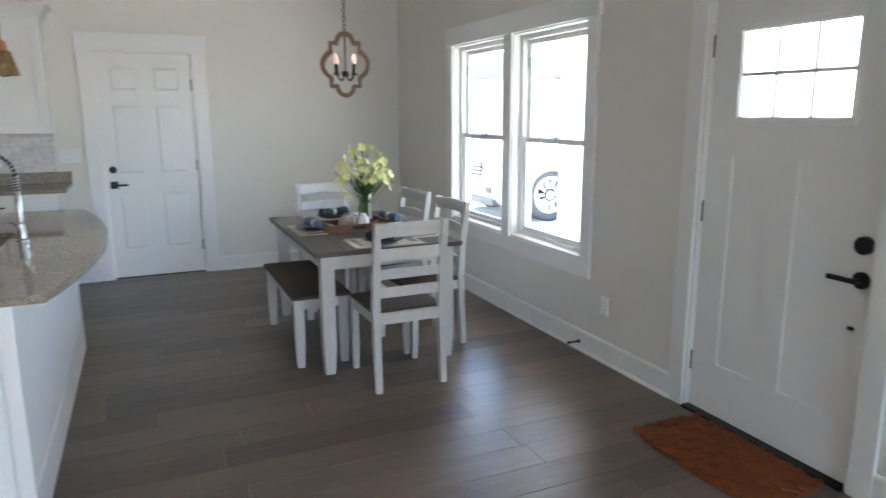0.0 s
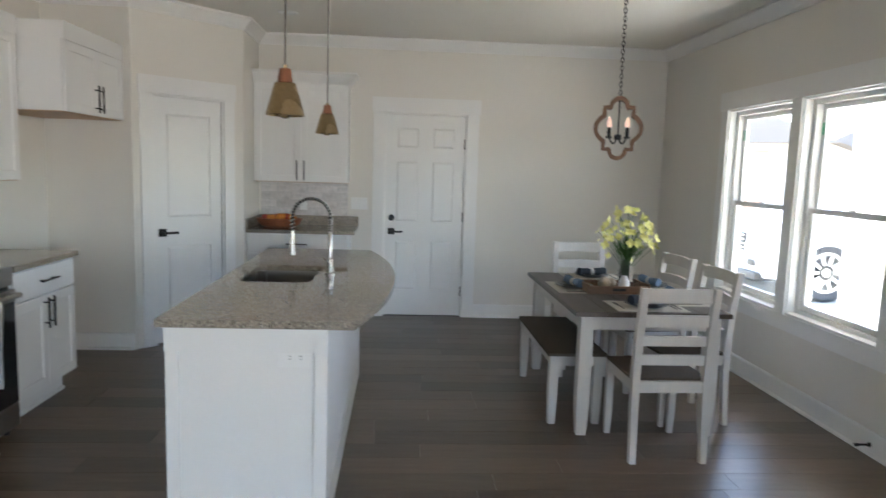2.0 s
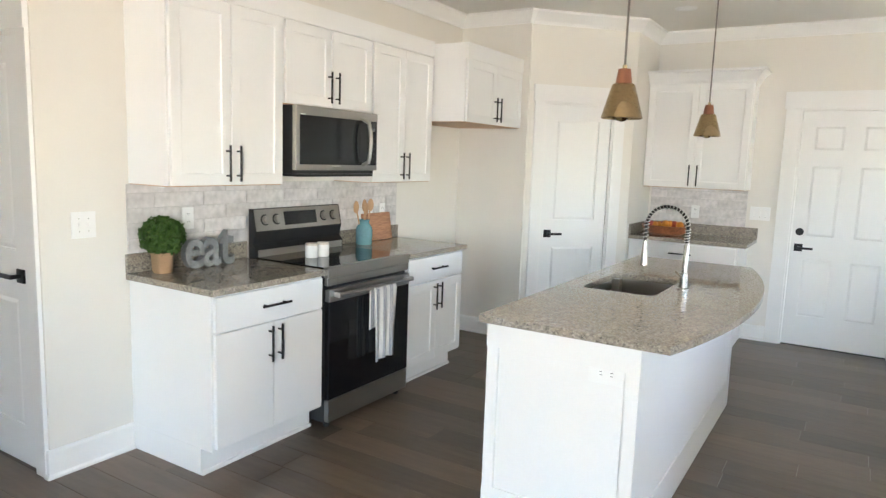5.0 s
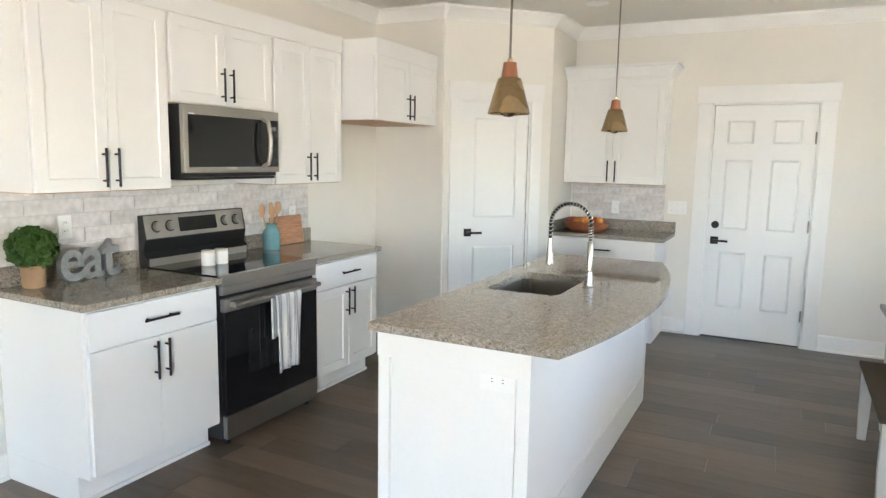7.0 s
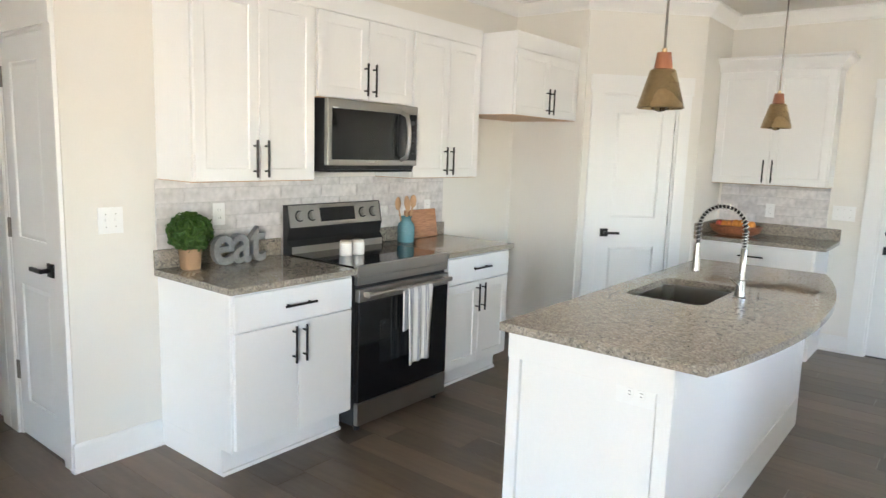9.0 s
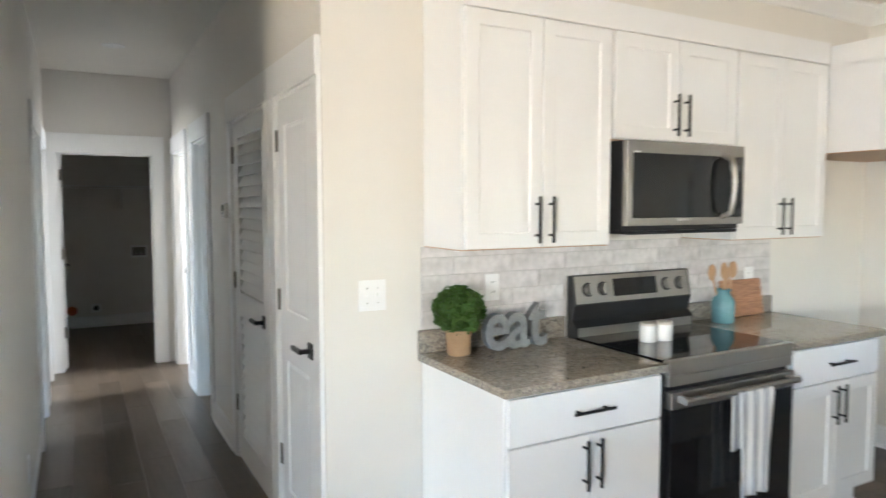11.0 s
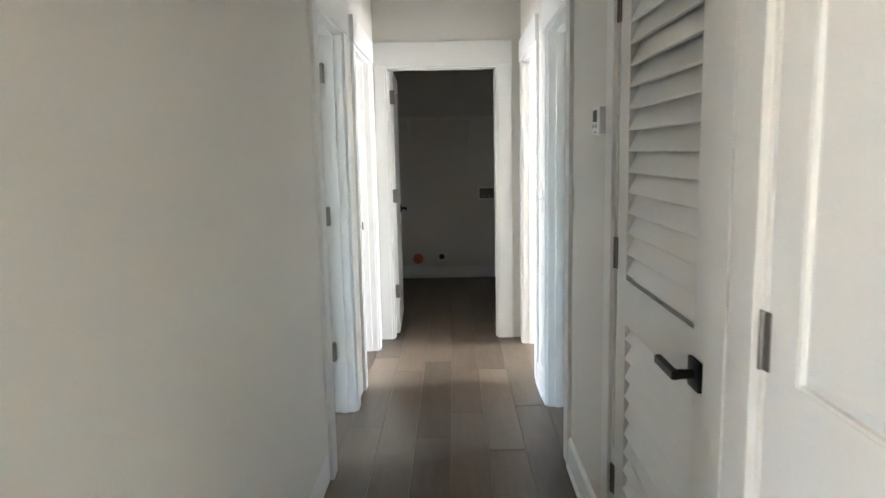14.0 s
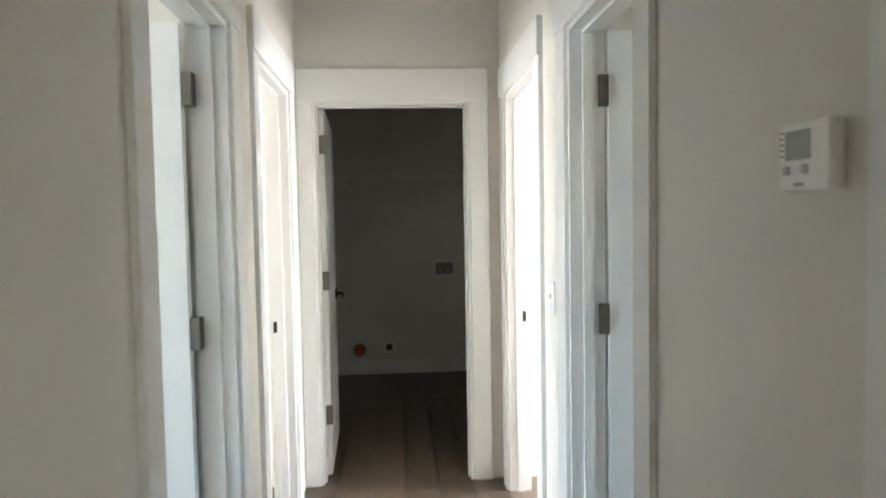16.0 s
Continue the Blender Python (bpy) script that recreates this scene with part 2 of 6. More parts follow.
def cyl(bm, p, q, r0, r1=None, seg=16, caps=True):
    """A round bar from p to q."""
    p, q = Vector(p), Vector(q)
    d = q - p
    m = Matrix.Translation((p + q) / 2) @ d.to_track_quat("Z", "Y").to_matrix().to_4x4()
    bmesh.ops.create_cone(bm, cap_ends=caps, segments=seg, radius1=r0, radius2=r0 if r1 is None else r1, depth=d.length, matrix=m)
    return bm


def bars(*rows, seg=12):
    bm = bmesh.new()
    for p, q, r in rows:
        cyl(bm, p, q, r, seg=seg)
    return bm


def lathe(profile, seg=28, at=(0, 0, 0)):
    """A turned body from (radius, height) pairs."""
    bm = bmesh.new()
    rings = []
    for r, z in profile:
        rings.append([bm.verts.new((at[0] + max(r, 1e-4) * math.cos(2 * math.pi * k / seg), at[1] + max(r, 1e-4) * math.sin(2 * math.pi * k / seg), at[2] + z)) for k in range(seg)])
    for a, b in zip(rings, rings[1:]):
        for k in range(seg):
            bm.faces.new((a[k], a[(k + 1) % seg], b[(k + 1) % seg], b[k]))
    bm.normal_update()
    return bm


def tube(points, r, seg=8, closed=False):
    """A round tube along points."""
    bm = bmesh.new()
    pts = [Vector(p) for p in points]
    rings, count = [], len(pts)
    side = None
    for i, p in enumerate(pts):
        if closed:
            d = pts[(i + 1) % count] - pts[i - 1]
        else:
            d = pts[min(i + 1, count - 1)] - pts[max(i - 1, 0)]
        d.normalize()
        if side is None:
            side = d.orthogonal().normalized()
        side = (side - d * side.dot(d)).normalized()
        up = d.cross(side)
        rr = r[i] if isinstance(r, (list, tuple)) else r
        rings.append([bm.verts.new(p + rr * (math.cos(2 * math.pi * k / seg) * side + math.sin(2 * math.pi * k / seg) * up)) for k in range(seg)])
    pairs = list(zip(rings, rings[1:])) + ([(rings[-1], rings[0])] if closed else [])
    for a, b in pairs:
        for k in range(seg):
            bm.faces.new((a[k], a[(k + 1) % seg], b[(k + 1) % seg], b[k]))
    if not closed:
        bm.faces.new(rings[0][::-1])
        bm.faces.new(rings[-1])
    return bm


def prism(outline, z0, z1, bevel=0.0):
    """An upright block over a plan outline."""
    bm = bmesh.new()
    low = [bm.verts.new((x, y, z0)) for x, y in outline]
    high = [bm.verts.new((x, y, z1)) for x, y in outline]
    n = len(outline)
    bm.faces.new(low[::-1])
    top = bm.faces.new(high)
    for k in range(n):
        bm.faces.new((low[k], low[(k + 1) % n], high[(k + 1) % n], high[k]))
    bm.normal_update()
    if bevel:
        bmesh.ops.bevel(bm, geom=list(top.edges), offset=bevel, segments=2, affect="EDGES")
    return bm


def part(name, bm, material, parent=None, label="", smooth=False, m=None):
    """Links a bmesh as one mesh object, under a thing or a part."""
    me = bpy.data.meshes.new(name)
    bmesh.ops.recalc_face_normals(bm, faces=bm.faces)
    bm.to_mesh(me)
    bm.free()
    me.materials.append(material)
    if smooth:
        me.shade_smooth()
        me.set_sharp_from_angle(angle=radians(40))
    ob = new(name, me)
    if parent:
        ob.parent = parent
    if m is not None:
        ob.matrix_basis = m
    return tagged(ob, label)


def thing(name, m, label="", category="", group="", kind=""):
    ob = new(name)
    ob.empty_display_size = 0.1
    ob.matrix_world = m
    return tagged(ob, label, category, group, kind)


def setting(name, bm, material, label="", m=None, smooth=False):
    return tagged(part(name, bm, material, None, label, smooth, m), kind="structure")


# ---- plan ----
H = 2.785          # ceiling
XF, XR, YB = 2.67, -2.775, 6.99   # front wall, range wall, back wall
HR, HL = 1.965, 0.885             # sides of the hall
XE = -7.37                        # end of the hall


def wall(name, m, length, openings=(), thick=0.115, start=0.0, label="greige painted drywall"):
    """A wall in its own frame: x along it, y into it, with openings (x0, x1, z0, z1)."""
    bm = bmesh.new()
    x = start
    for a, b, z0, z1 in sorted(openings):
        if a > x + 1e-4:
            box(bm, x, a, 0, thick, -0.012, H + 0.01)
        if z0 > 0:
            box(bm, a, b, 0, thick, -0.012, z0)
        box(bm, a, b, 0, thick, z1, H + 0.01)
        x = b
    if length > x + 1e-4:
        box(bm, x, length, 0, thick, -0.012, H + 0.01)
    return setting(name, bm, WALL, label, m)


M_FRONT = pose(XF, 7.10, 0, 0, 0, -90)
M_BACK = pose(-2.87, YB, 0)
M_RANGE = pose(XR, HR, 0, 0, 0, 90)
M_HALLR = pose(XE, HR, 0)
M_HALLL = pose(-2.13, HL, 0, 0, 0, 180)
M_LIVING = pose(-2.225, -4.6, 0, 0, 0, 90)
M_END = pose(XE, -3.2, 0, 0, 0, 90)
M_DIAG = pose(-2.12, 5.62, 0, 0, 0, 45)
DIAG = 0.98

# the last opening is unseen, added to let light into the living room
wall("wall_front", M_FRONT, 11.8, [(1.49, 2.40, 0.60, 2.08), (2.52, 3.43, 0.60, 2.08), (4.385, 5.31, 0, 2.06), (9.6, 11.2, 0.6, 2.08)], 0.16)
wall("wall_back", M_BACK, 5.54, [(2.685, 3.515, 0, 2.075)], 0.14)
wall("wall_range", M_RANGE, 5.025, thick=0.095)
wall("wall_hall_right", M_HALLR, 4.50, [(0.17, 0.94, 0, 2.05), (1.42, 2.05, 0, 2.05), (2.92, 3.72, 0, 2.05), (3.93, 4.50, 0, 2.05)])
wall("wall_hall_left", M_HALLL, 5.24, [(3.08, 3.78, 0, 2.05), (4.20, 4.94, 0, 2.05)], start=0.21)
wall("wall_living", M_LIVING, 5.485)
wall("wall_hall_end", M_END, 8.4, [(4.166, 4.996, 0, 2.055)])
# invented opening, out of view, that lets light in from behind
wall("wall_living_back", pose(2.83, -4.6, 0, 0, 0, 180), 5.055, [(1.9, 3.3, 0.02, 2.06)])
wall("wall_bedroom_back", pose(-2.245, -3.2, 0, 0, 0, 180), 5.125, [(1.2, 2.7, 0.7, 2.1), (4.05, 4.95, 0.7, 2.1)])
wall("wall_bedroom_partition", pose(-6.12, 0.77, 0, 0, 0, -90), 3.97, thick=0.09)
wall("wall_guest_back", pose(XE, 5.2, 0), 2.4, [(0.15, 1.0, 0.7, 2.1), (1.45, 2.1, 1.0, 2.0)])
wall("wall_guest_partition", pose(-6.19, 5.2, 0, 0, 0, -90), 3.12, thick=0.06)
wall("wall_bath_side", pose(-5.0, 5.2, 0, 0, 0, -90), 3.12, thick=0.06)
wall("wall_laundry_end", pose(-9.94, 0.3, 0, 0, 0, 90), 2.4)
wall("wall_laundry_left", pose(-7.485, 0.42, 0, 0, 0, 180), 2.46)
wall("wall_laundry_right", pose(-9.94, 2.5, 0), 2.46)
wall("wall_pantry_side", pose(XR, 5.60, 0), 0.66, thick=0.09)
wall("wall_pantry_diagonal", M_DIAG, DIAG, [(0.155, 0.785, 0, 2.055)], 0.09)
wall("wall_pantry_return", pose(-1.427, 6.313, 0, 0, 0, 90), 0.68, thick=0.09)

ceiling = setting("ceiling", boxes((-10.1, 2.9, -4.8, 7.2, H, H + 0.12)), CEIL, "flat painted drywall ceiling")
subfloor = setting("floor", boxes((-10.1, 2.83, -4.75, 7.13, -0.14, -0.007)), PLANK, "grey-brown wood-look vinyl plank floor")


def sweep(profile, path):
    """A moulding: profile of (out, z) carried along a plan path with mitred corners; out is to the right of travel."""
    bm = bmesh.new()
    rows = []
    n = len(path)
    for i, p in enumerate(path):
        p = Vector(p)
        d0 = (p - Vector(path[i - 1])).normalized() if i else None
        d1 = (Vector(path[i + 1]) - p).normalized() if i < n - 1 else None
        n0 = Vector((d0.y, -d0.x)) if d0 else None
        n1 = Vector((d1.y, -d1.x)) if d1 else None
        if n0 and n1:
            k = (n0 + n1)
            k = k / k.dot(n0)
        else:
            k = n0 or n1
        rows.append([bm.verts.new((p.x + k.x * o, p.y + k.y * o, z)) for o, z in profile])
    c = len(profile)
    for a, b in zip(rows, rows[1:]):
        for k in range(c):
            bm.faces.new((a[k], a[(k + 1) % c], b[(k + 1) % c], b[k]))
    bm.faces.new(rows[0])
    bm.faces.new(rows[-1][::-1])
    return bm


CROWN = [(0, H - 0.105), (0.012, H - 0.105), (0.022, H - 0.085), (0.055, H - 0.045), (0.075, H - 0.022), (0.085, H - 0.02), (0.085, H - 0.001), (0, H - 0.001)]
DD = (-2.12 + DIAG * 0.70711, 5.62 + DIAG * 0.70711)
setting("crown_molding", sweep(CROWN, [(XR, HR), (XR, 5.60), (-2.128, 5.60), (-2.12, 5.62), DD, (DD[0], YB), (XF, YB), (XF, -4.6)]), TRIM, "white painted crown molding under the ceiling")
BASE = [(0, -0.005), (0.024, -0.005), (0.024, 0.012), (0.015, 0.022), (0.015, 0.125), (0.009, 0.138), (0, 0.138)]


def baseboard(path):
    return setting("baseboard", sweep(BASE, path), TRIM, "white painted baseboard with shoe molding")


baseboard([(0.765, YB), (XF, YB), (XF, 2.805)])
baseboard([(XF, 1.70), (XF, -4.6)])
baseboard([(-0.52, YB), (-0.305, YB)])
baseboard([(XR, 4.66), (XR, 5.60), (-2.13, 5.60)])
baseboard([(-2.79, HR), (XR, HR), (XR, 2.385)])
baseboard([(-5.21, HR), (-4.545, HR)])
baseboard([(-6.32, HR), (-6.05, HR)])
baseboard([(-2.225, -4.6), (-2.225, HL), (-5.11, HL)][::-1])
baseboard([(-6.01, HL), (-6.225, HL)][::-1])
baseboard([(-9.94, 0.42), (-9.94, 2.5)])


def casing(m, x0, x1, top, side=0.09, head=0.15, ear=0.014, right=None, left=None):
    """Flat board casing round an opening, header with ears, and the jamb with its stop inside the wall."""
    l, r = side if left is None else left, side if right is None else right
    bm = boxes((x0 - l, x0, -0.018, 0.004, 0, top), (x1, x1 + r, -0.018, 0.004, 0, top), bevel=0.002)
    box(bm, x0 - l - ear, x1 + r + ear, -0.024, 0.004, top, top + head, 0.002)
    return setting("door_casing", bm, TRIM, "flat white painted door casing with wide header", m)


def jamb(m, x0, x1, top, depth, stop=0.05):
    t = 0.016
    bm = boxes((x0 - 0.002, x0 + t, -0.004, depth, 0, top), (x1 - t, x1 + 0.002, -0.004, depth, 0, top), (x0 + t, x1 - t, -0.004, depth, top - t, top + 0.002))
    if stop:
        for a, b in ((x0 + t, x0 + t + 0.011), (x1 - t - 0.011, x1 - t)):
            box(bm, a, b, stop, stop + 0.034, 0, top - t)
        box(bm, x0 + t, x1 - t, stop, stop + 0.034, top - t - 0.011, top - t)
    return setting("door_jamb", bm, TRIM, "white painted door jamb with stop", m)


casing(M_BACK, 2.685, 3.515, 2.075, 0.115, 0.145)
jamb(M_BACK, 2.685, 3.515, 2.075, 0.135, 0.06)
casing(M_DIAG, 0.155, 0.785, 2.055, 0.10, 0.14, 0.012)
jamb(M_DIAG, 0.155, 0.785, 2.055, 0.085, 0.05)
casing(M_FRONT, 4.385, 5.31, 2.06, 0.10, 0.14)
jamb(M_FRONT, 4.385, 5.31, 2.06, 0.155, 0.07)
for a, b, l, r in ((0.17, 0.94, 0.09, 0.10), (1.42, 2.05, 0.10, 0.10), (2.92, 3.72, 0.09, 0.10), (3.93, 4.50, 0.10, 0.085)):
    casing(M_HALLR, a, b, 2.05, 0.09, 0.15, 0.0 if b in (0.94, 3.72, 4.50) else 0.012, r, l)
    jamb(M_HALLR, a, b, 2.05, 0.11, 0.038)
for a, b in ((3.08, 3.78), (4.20, 4.94)):
    casing(M_HALLL, a, b, 2.05, 0.095, 0.15)
    jamb(M_HALLL, a, b, 2.05, 0.11, 0.038)
casing(M_END, 4.166, 4.996, 2.055, 0.10, 0.165, 0.0, left=0.078)
jamb(M_END, 4.166, 4.996, 2.055, 0.11, 0.038)

# ---- doors ----
def lever(parent, x, z, toward=-1, plate="square", mat=BLACK):
    """A lever handle on the face y=0 of a door leaf; toward: the way it points along x."""
    bm = boxes((x - 0.033, x + 0.033, -0.010, 0, z - 0.033, z + 0.033), bevel=0.003) if plate == "square" else bars(((x, 0, z), (x, -0.012, z), 0.034), seg=28)
    h = part("handle", bm, mat, parent, "black lever handle", smooth=True)
    bm = bars(((x, -0.010, z), (x, -0.052, z), 0.011))
    box(bm, min(x - toward * 0.012, x + toward * 0.115), max(x - toward * 0.012, x + toward * 0.115), -0.058, -0.042, z - 0.010, z + 0.010, 0.004)
    part("lever", bm, mat, h)
    return h


def hinge(parent, x, y, z, wide=0.022):
    bm = boxes((x - wide, x + wide, y - 0.003, y, z - 0.05, z + 0.05), bevel=0.001)
    cyl(bm, (x, y - 0.004, z - 0.05), (x, y - 0.004, z + 0.05), 0.006, seg=10)
    return part("hinge", bm, HINGE, parent, "satin nickel hinge")


def framed_leaf(root, w, h, panels, t=0.035, gap=0.003, z0=0.012, mat=DOORP, raised=True, recess=0.010):
    """A door leaf whose rails and stiles stand round sunk panels (x0, x1, z0, z1)."""
    xs = sorted({gap, w - gap, *[p[0] for p in panels], *[p[1] for p in panels]})
    zs = sorted({z0, h, *[p[2] for p in panels], *[p[3] for p in panels]})
    bm = bmesh.new()
    inside = lambda x, z: any(a < x < b and c < z < d for a, b, c, d in panels)
    for za, zb in zip(zs, zs[1:]):
        run = None
        for xa, xb in zip(xs, xs[1:]):
            if inside((xa + xb) / 2, (za + zb) / 2):
                if run:
                    box(bm, run[0], run[1], 0, t, za, zb)
                run = None
            else:
                run = (run[0], xb) if run else (xa, xb)
        if run:
            box(bm, run[0], run[1], 0, t, za, zb)
    bmesh.ops.remove_doubles(bm, verts=bm.verts, dist=1e-5)
    leaf = part("leaf", bm, mat, root)
    for a, b, c, d in panels:
        bm = boxes((a, b, recess, t - 0.004, c, d))
        if raised:
            bm2 = bmesh.new()
            k = 0.028
            lo = [bm2.verts.new(v) for v in ((a, recess, c), (b, recess, c), (b, recess, d), (a, recess, d))]
            hi = [bm2.verts.new(v) for v in ((a + k, 0.003, c + k), (b - k, 0.002, c + k), (b - k, 0.002, d - k), (a + k, 0.002, d - k))]
            mid = [bm2.verts.new(v) for v in ((a + 0.008, recess, c + 0.008), (b - 0.008, recess, c + 0.008), (b - 0.008, recess, d - 0.008), (a + 0.008, recess, d - 0.008))]
            for i in range(4):
                j = (i + 1) % 4
                bm2.faces.new((mid[i], mid[j], hi[j], hi[i]))
                bm2.faces.new((lo[i], lo[j], mid[j], mid[i]))
            bm2.faces.new(hi)
            part("panel", bm2, mat, leaf)
            bm.free()
        else:
            part("panel", bm, mat, leaf)
        k = 0.007
        bead = boxes((a, b, 0.001, recess, c, c + k), (a, b, 0.001, recess, d - k, d), (a, a + k, 0.001, recess, c + k, d - k), (b - k, b, 0.001, recess, c + k, d - k))
        part("bead", bead, mat, leaf)
    return leaf


def two_panel(w):
    return [(0.115, w - 0.115, 1.05, 1.925), (0.115, w - 0.115, 0.22, 0.83)]


# six-panel door to the garage
d = thing("door_1", M_BACK @ pose(2.701, 0.022, 0), "white six-panel door with black deadbolt, closed", "door", kind="structure")
W = 0.798
framed_leaf(d, W, 2.055, [(a, b, c, e) for a, b in ((0.10, 0.335), (W - 0.335, W - 0.10)) for c, e in ((0.27, 0.79), (0.975, 1.60), (1.72, 1.935))], recess=0.011)
lever(d, 0.065, 0.88, 1)
part("deadbolt", bars(((0.065, 0, 1.02), (0.065, -0.022, 1.02), 0.032), seg=24), BLACK, d, "black round deadbolt")
for z in (1.78, 1.04, 0.27):
    hinge(d, W + 0.008, -0.001, z)
part("sweep", boxes((0.003, W - 0.003, -0.004, 0.03, 0.001, 0.012)), BPLASTIC, d, "black rubber door sweep")

# pantry door
d = thing("door_2", M_DIAG @ pose(0.171, 0.012, 0), "white two-panel pantry door with black lever, closed", "door", kind="structure")
framed_leaf(d, 0.598, 2.037, [(0.10, 0.498, 1.05, 1.915), (0.10, 0.498, 0.22, 0.825)], recess=0.012)
lever(d, 0.06, 0.935, 1)
for z in (1.80, 1.05, 0.27):
    hinge(d, 0.598 + 0.010, -0.001, z, 0.012)

# front door: craftsman leaf with six lites
d = thing("door_3", M_FRONT @ pose(4.401, 0.022, 0), "white craftsman front door with six small lites, closed", "door", kind="structure")
W = 0.893
lites = (0.17, 0.725, 1.495, 1.885)
leaf = framed_leaf(d, W, 2.04, [(0.155, 0.39, 0.275, 1.325), (0.51, 0.745, 0.275, 1.325), lites], t=0.044, raised=False, recess=0.009)
for o in [c for c in leaf.children]:
    if o.name.startswith("panel") and max(v.co.z for v in o.data.vertices) > 1.5:
        bpy.data.objects.remove(o)
a, b, c, e = lites
part("lite_frame", boxes((a - 0.028, b + 0.028, -0.008, 0.0, e, e + 0.026), (a - 0.028, b + 0.028, -0.008, 0.0, c - 0.026, c), (a - 0.028, a, -0.008, 0.0, c, e), (b, b + 0.028, -0.008, 0.0, c, e), bevel=0.002), DOORP, d)
for k in (1, 2):
    x = a + (b - a) * k / 3
    part("muntin", boxes((x - 0.008, x + 0.008, 0.006, 0.036, c, e)), DOORP, d)
part("muntin", boxes((a, b, 0.005, 0.037, (c + e) / 2 - 0.008, (c + e) / 2 + 0.008)), DOORP, d)
for i in range(3):
    for j in range(2):
        g = part("pane", boxes((a + (b - a) * i / 3 + 0.008, a + (b - a) * (i + 1) / 3 - 0.008, 0.019, 0.023, c + (e - c) * j / 2 + 0.008, c + (e - c) * (j + 1) / 2 - 0.008)), PANE, d)
        g.visible_shadow = False
lever(d, 0.845, 0.875, -1, "round")
part("deadbolt", bars(((0.845, 0, 1.015), (0.845, -0.024, 1.015), 0.036), seg=24), BLACK, d, "black round deadbolt")
part("strike_bolt", boxes((0.815, 0.838, -0.012, 0, 0.665, 0.68), bevel=0.002), BLACK, d)
for z in (1.83, 1.04, 0.257):
    h = part("hinge", boxes((-0.022, 0.004, -0.008, 0.001, z - 0.052, z + 0.052), bevel=0.002), BLACK, d, "black door hinge")
setting("threshold", boxes((4.40, 5.295, -0.03, 0.16, -0.004, 0.014), bevel=0.004), BLACK, "dark metal door threshold", M_FRONT)

# hall closet door and louvered door, flush with the hall side
d = thing("door_4", M_HALLR @ pose(3.946, 0.0, 0), "narrow white two-panel closet door, closed", "door", kind="structure")
framed_leaf(d, 0.538, 2.032, [(0.10, 0.438, 1.06, 1.92), (0.10, 0.438, 0.20, 0.835)])
lever(d, 0.478, 0.945, -1)
for z in (1.85, 1.105, 0.355):
    hinge(d, -0.006, -0.001, z)

d = thing("door_5", M_HALLR @ pose(2.936, 0.0, 0), "white louvered closet door, closed", "door", kind="structure")
W = 0.768
wins = ((0.115, W - 0.088, 1.035, 1.945), (0.115, W - 0.088, 0.17, 0.895))
bm = boxes((0.003, 0.115, 0, 0.035, 0.012, 2.032), (W - 0.088, W - 0.003, 0, 0.035, 0.012, 2.032), (0.115, W - 0.088, 0, 0.035, 1.945, 2.032), (0.115, W - 0.088, 0, 0.035, 0.895, 1.035), (0.115, W - 0.088, 0, 0.035, 0.012, 0.17))
leaf = part("leaf", bm, DOORP, d)
slat_me = None
for a, b, c, e in wins:
    n = round((e - c) / 0.0615)
    step = (e - c) / n
    for i in range(n + 1):
        if slat_me is None:
            bm = boxes((-(b - a) / 2, (b - a) / 2, -0.036, 0.036, -0.0045, 0.0045), bevel=0.003)
            ob = part("slat", bm, DOORP, leaf)
            slat_me = ob.data
        else:
            ob = new("slat", slat_me)
            ob.parent = leaf
        ob.matrix_basis = pose((a + b) / 2, 0.018, c + step * i - 0.012, 66, 0, 0)
part("backing", boxes((0.05, W - 0.05, 0.046, 0.05, 0.05, 2.0)), DOORP, leaf)
lever(d, W - 0.06, 0.945, -1)
for z in (1.85, 1.10, 0.345):
    hinge(d, -0.006, -0.001, z)


def open_door(name, m, w, label, side=1):
    """A leaf swung open about its hinge line at the origin of m; it runs along +x from there."""
    d = thing(name, m, label, "door", kind="structure")
    framed_leaf(d, w, 2.032, two_panel(w))
    lever(d, w - 0.06, 0.945, -1)
    for z in (1.84, 1.10, 0.355):
        part("hinge", boxes((-0.028, 0.003, -0.012, 0.030, z - 0.05, z + 0.05), bevel=0.002), HINGE, d, "satin nickel hinge")
    return d


open_door("door_6", pose(XE - 0.115, 1.015, 0, 0, 0, 182), 0.785, "white two-panel laundry door, standing open")
open_door("door_7", pose(-5.925, HR + 0.118, 0, 0, 0, 88), 0.60, "white two-panel bathroom door, standing open")
open_door("door_8", pose(-5.884, HL - 0.118, 0, 0, 0, -92), 0.67, "white two-panel bedroom door, standing open")
for x, y, s in ((-7.05, HL - 0.075, 1), (-7.182, HR + 0.075, 1)):
    setting("strike_plate", boxes((x - 0.001, x + 0.003, y - 0.016, y + 0.016, 0.892, 0.947), bevel=0.001), BLACK, "black door strike plate")


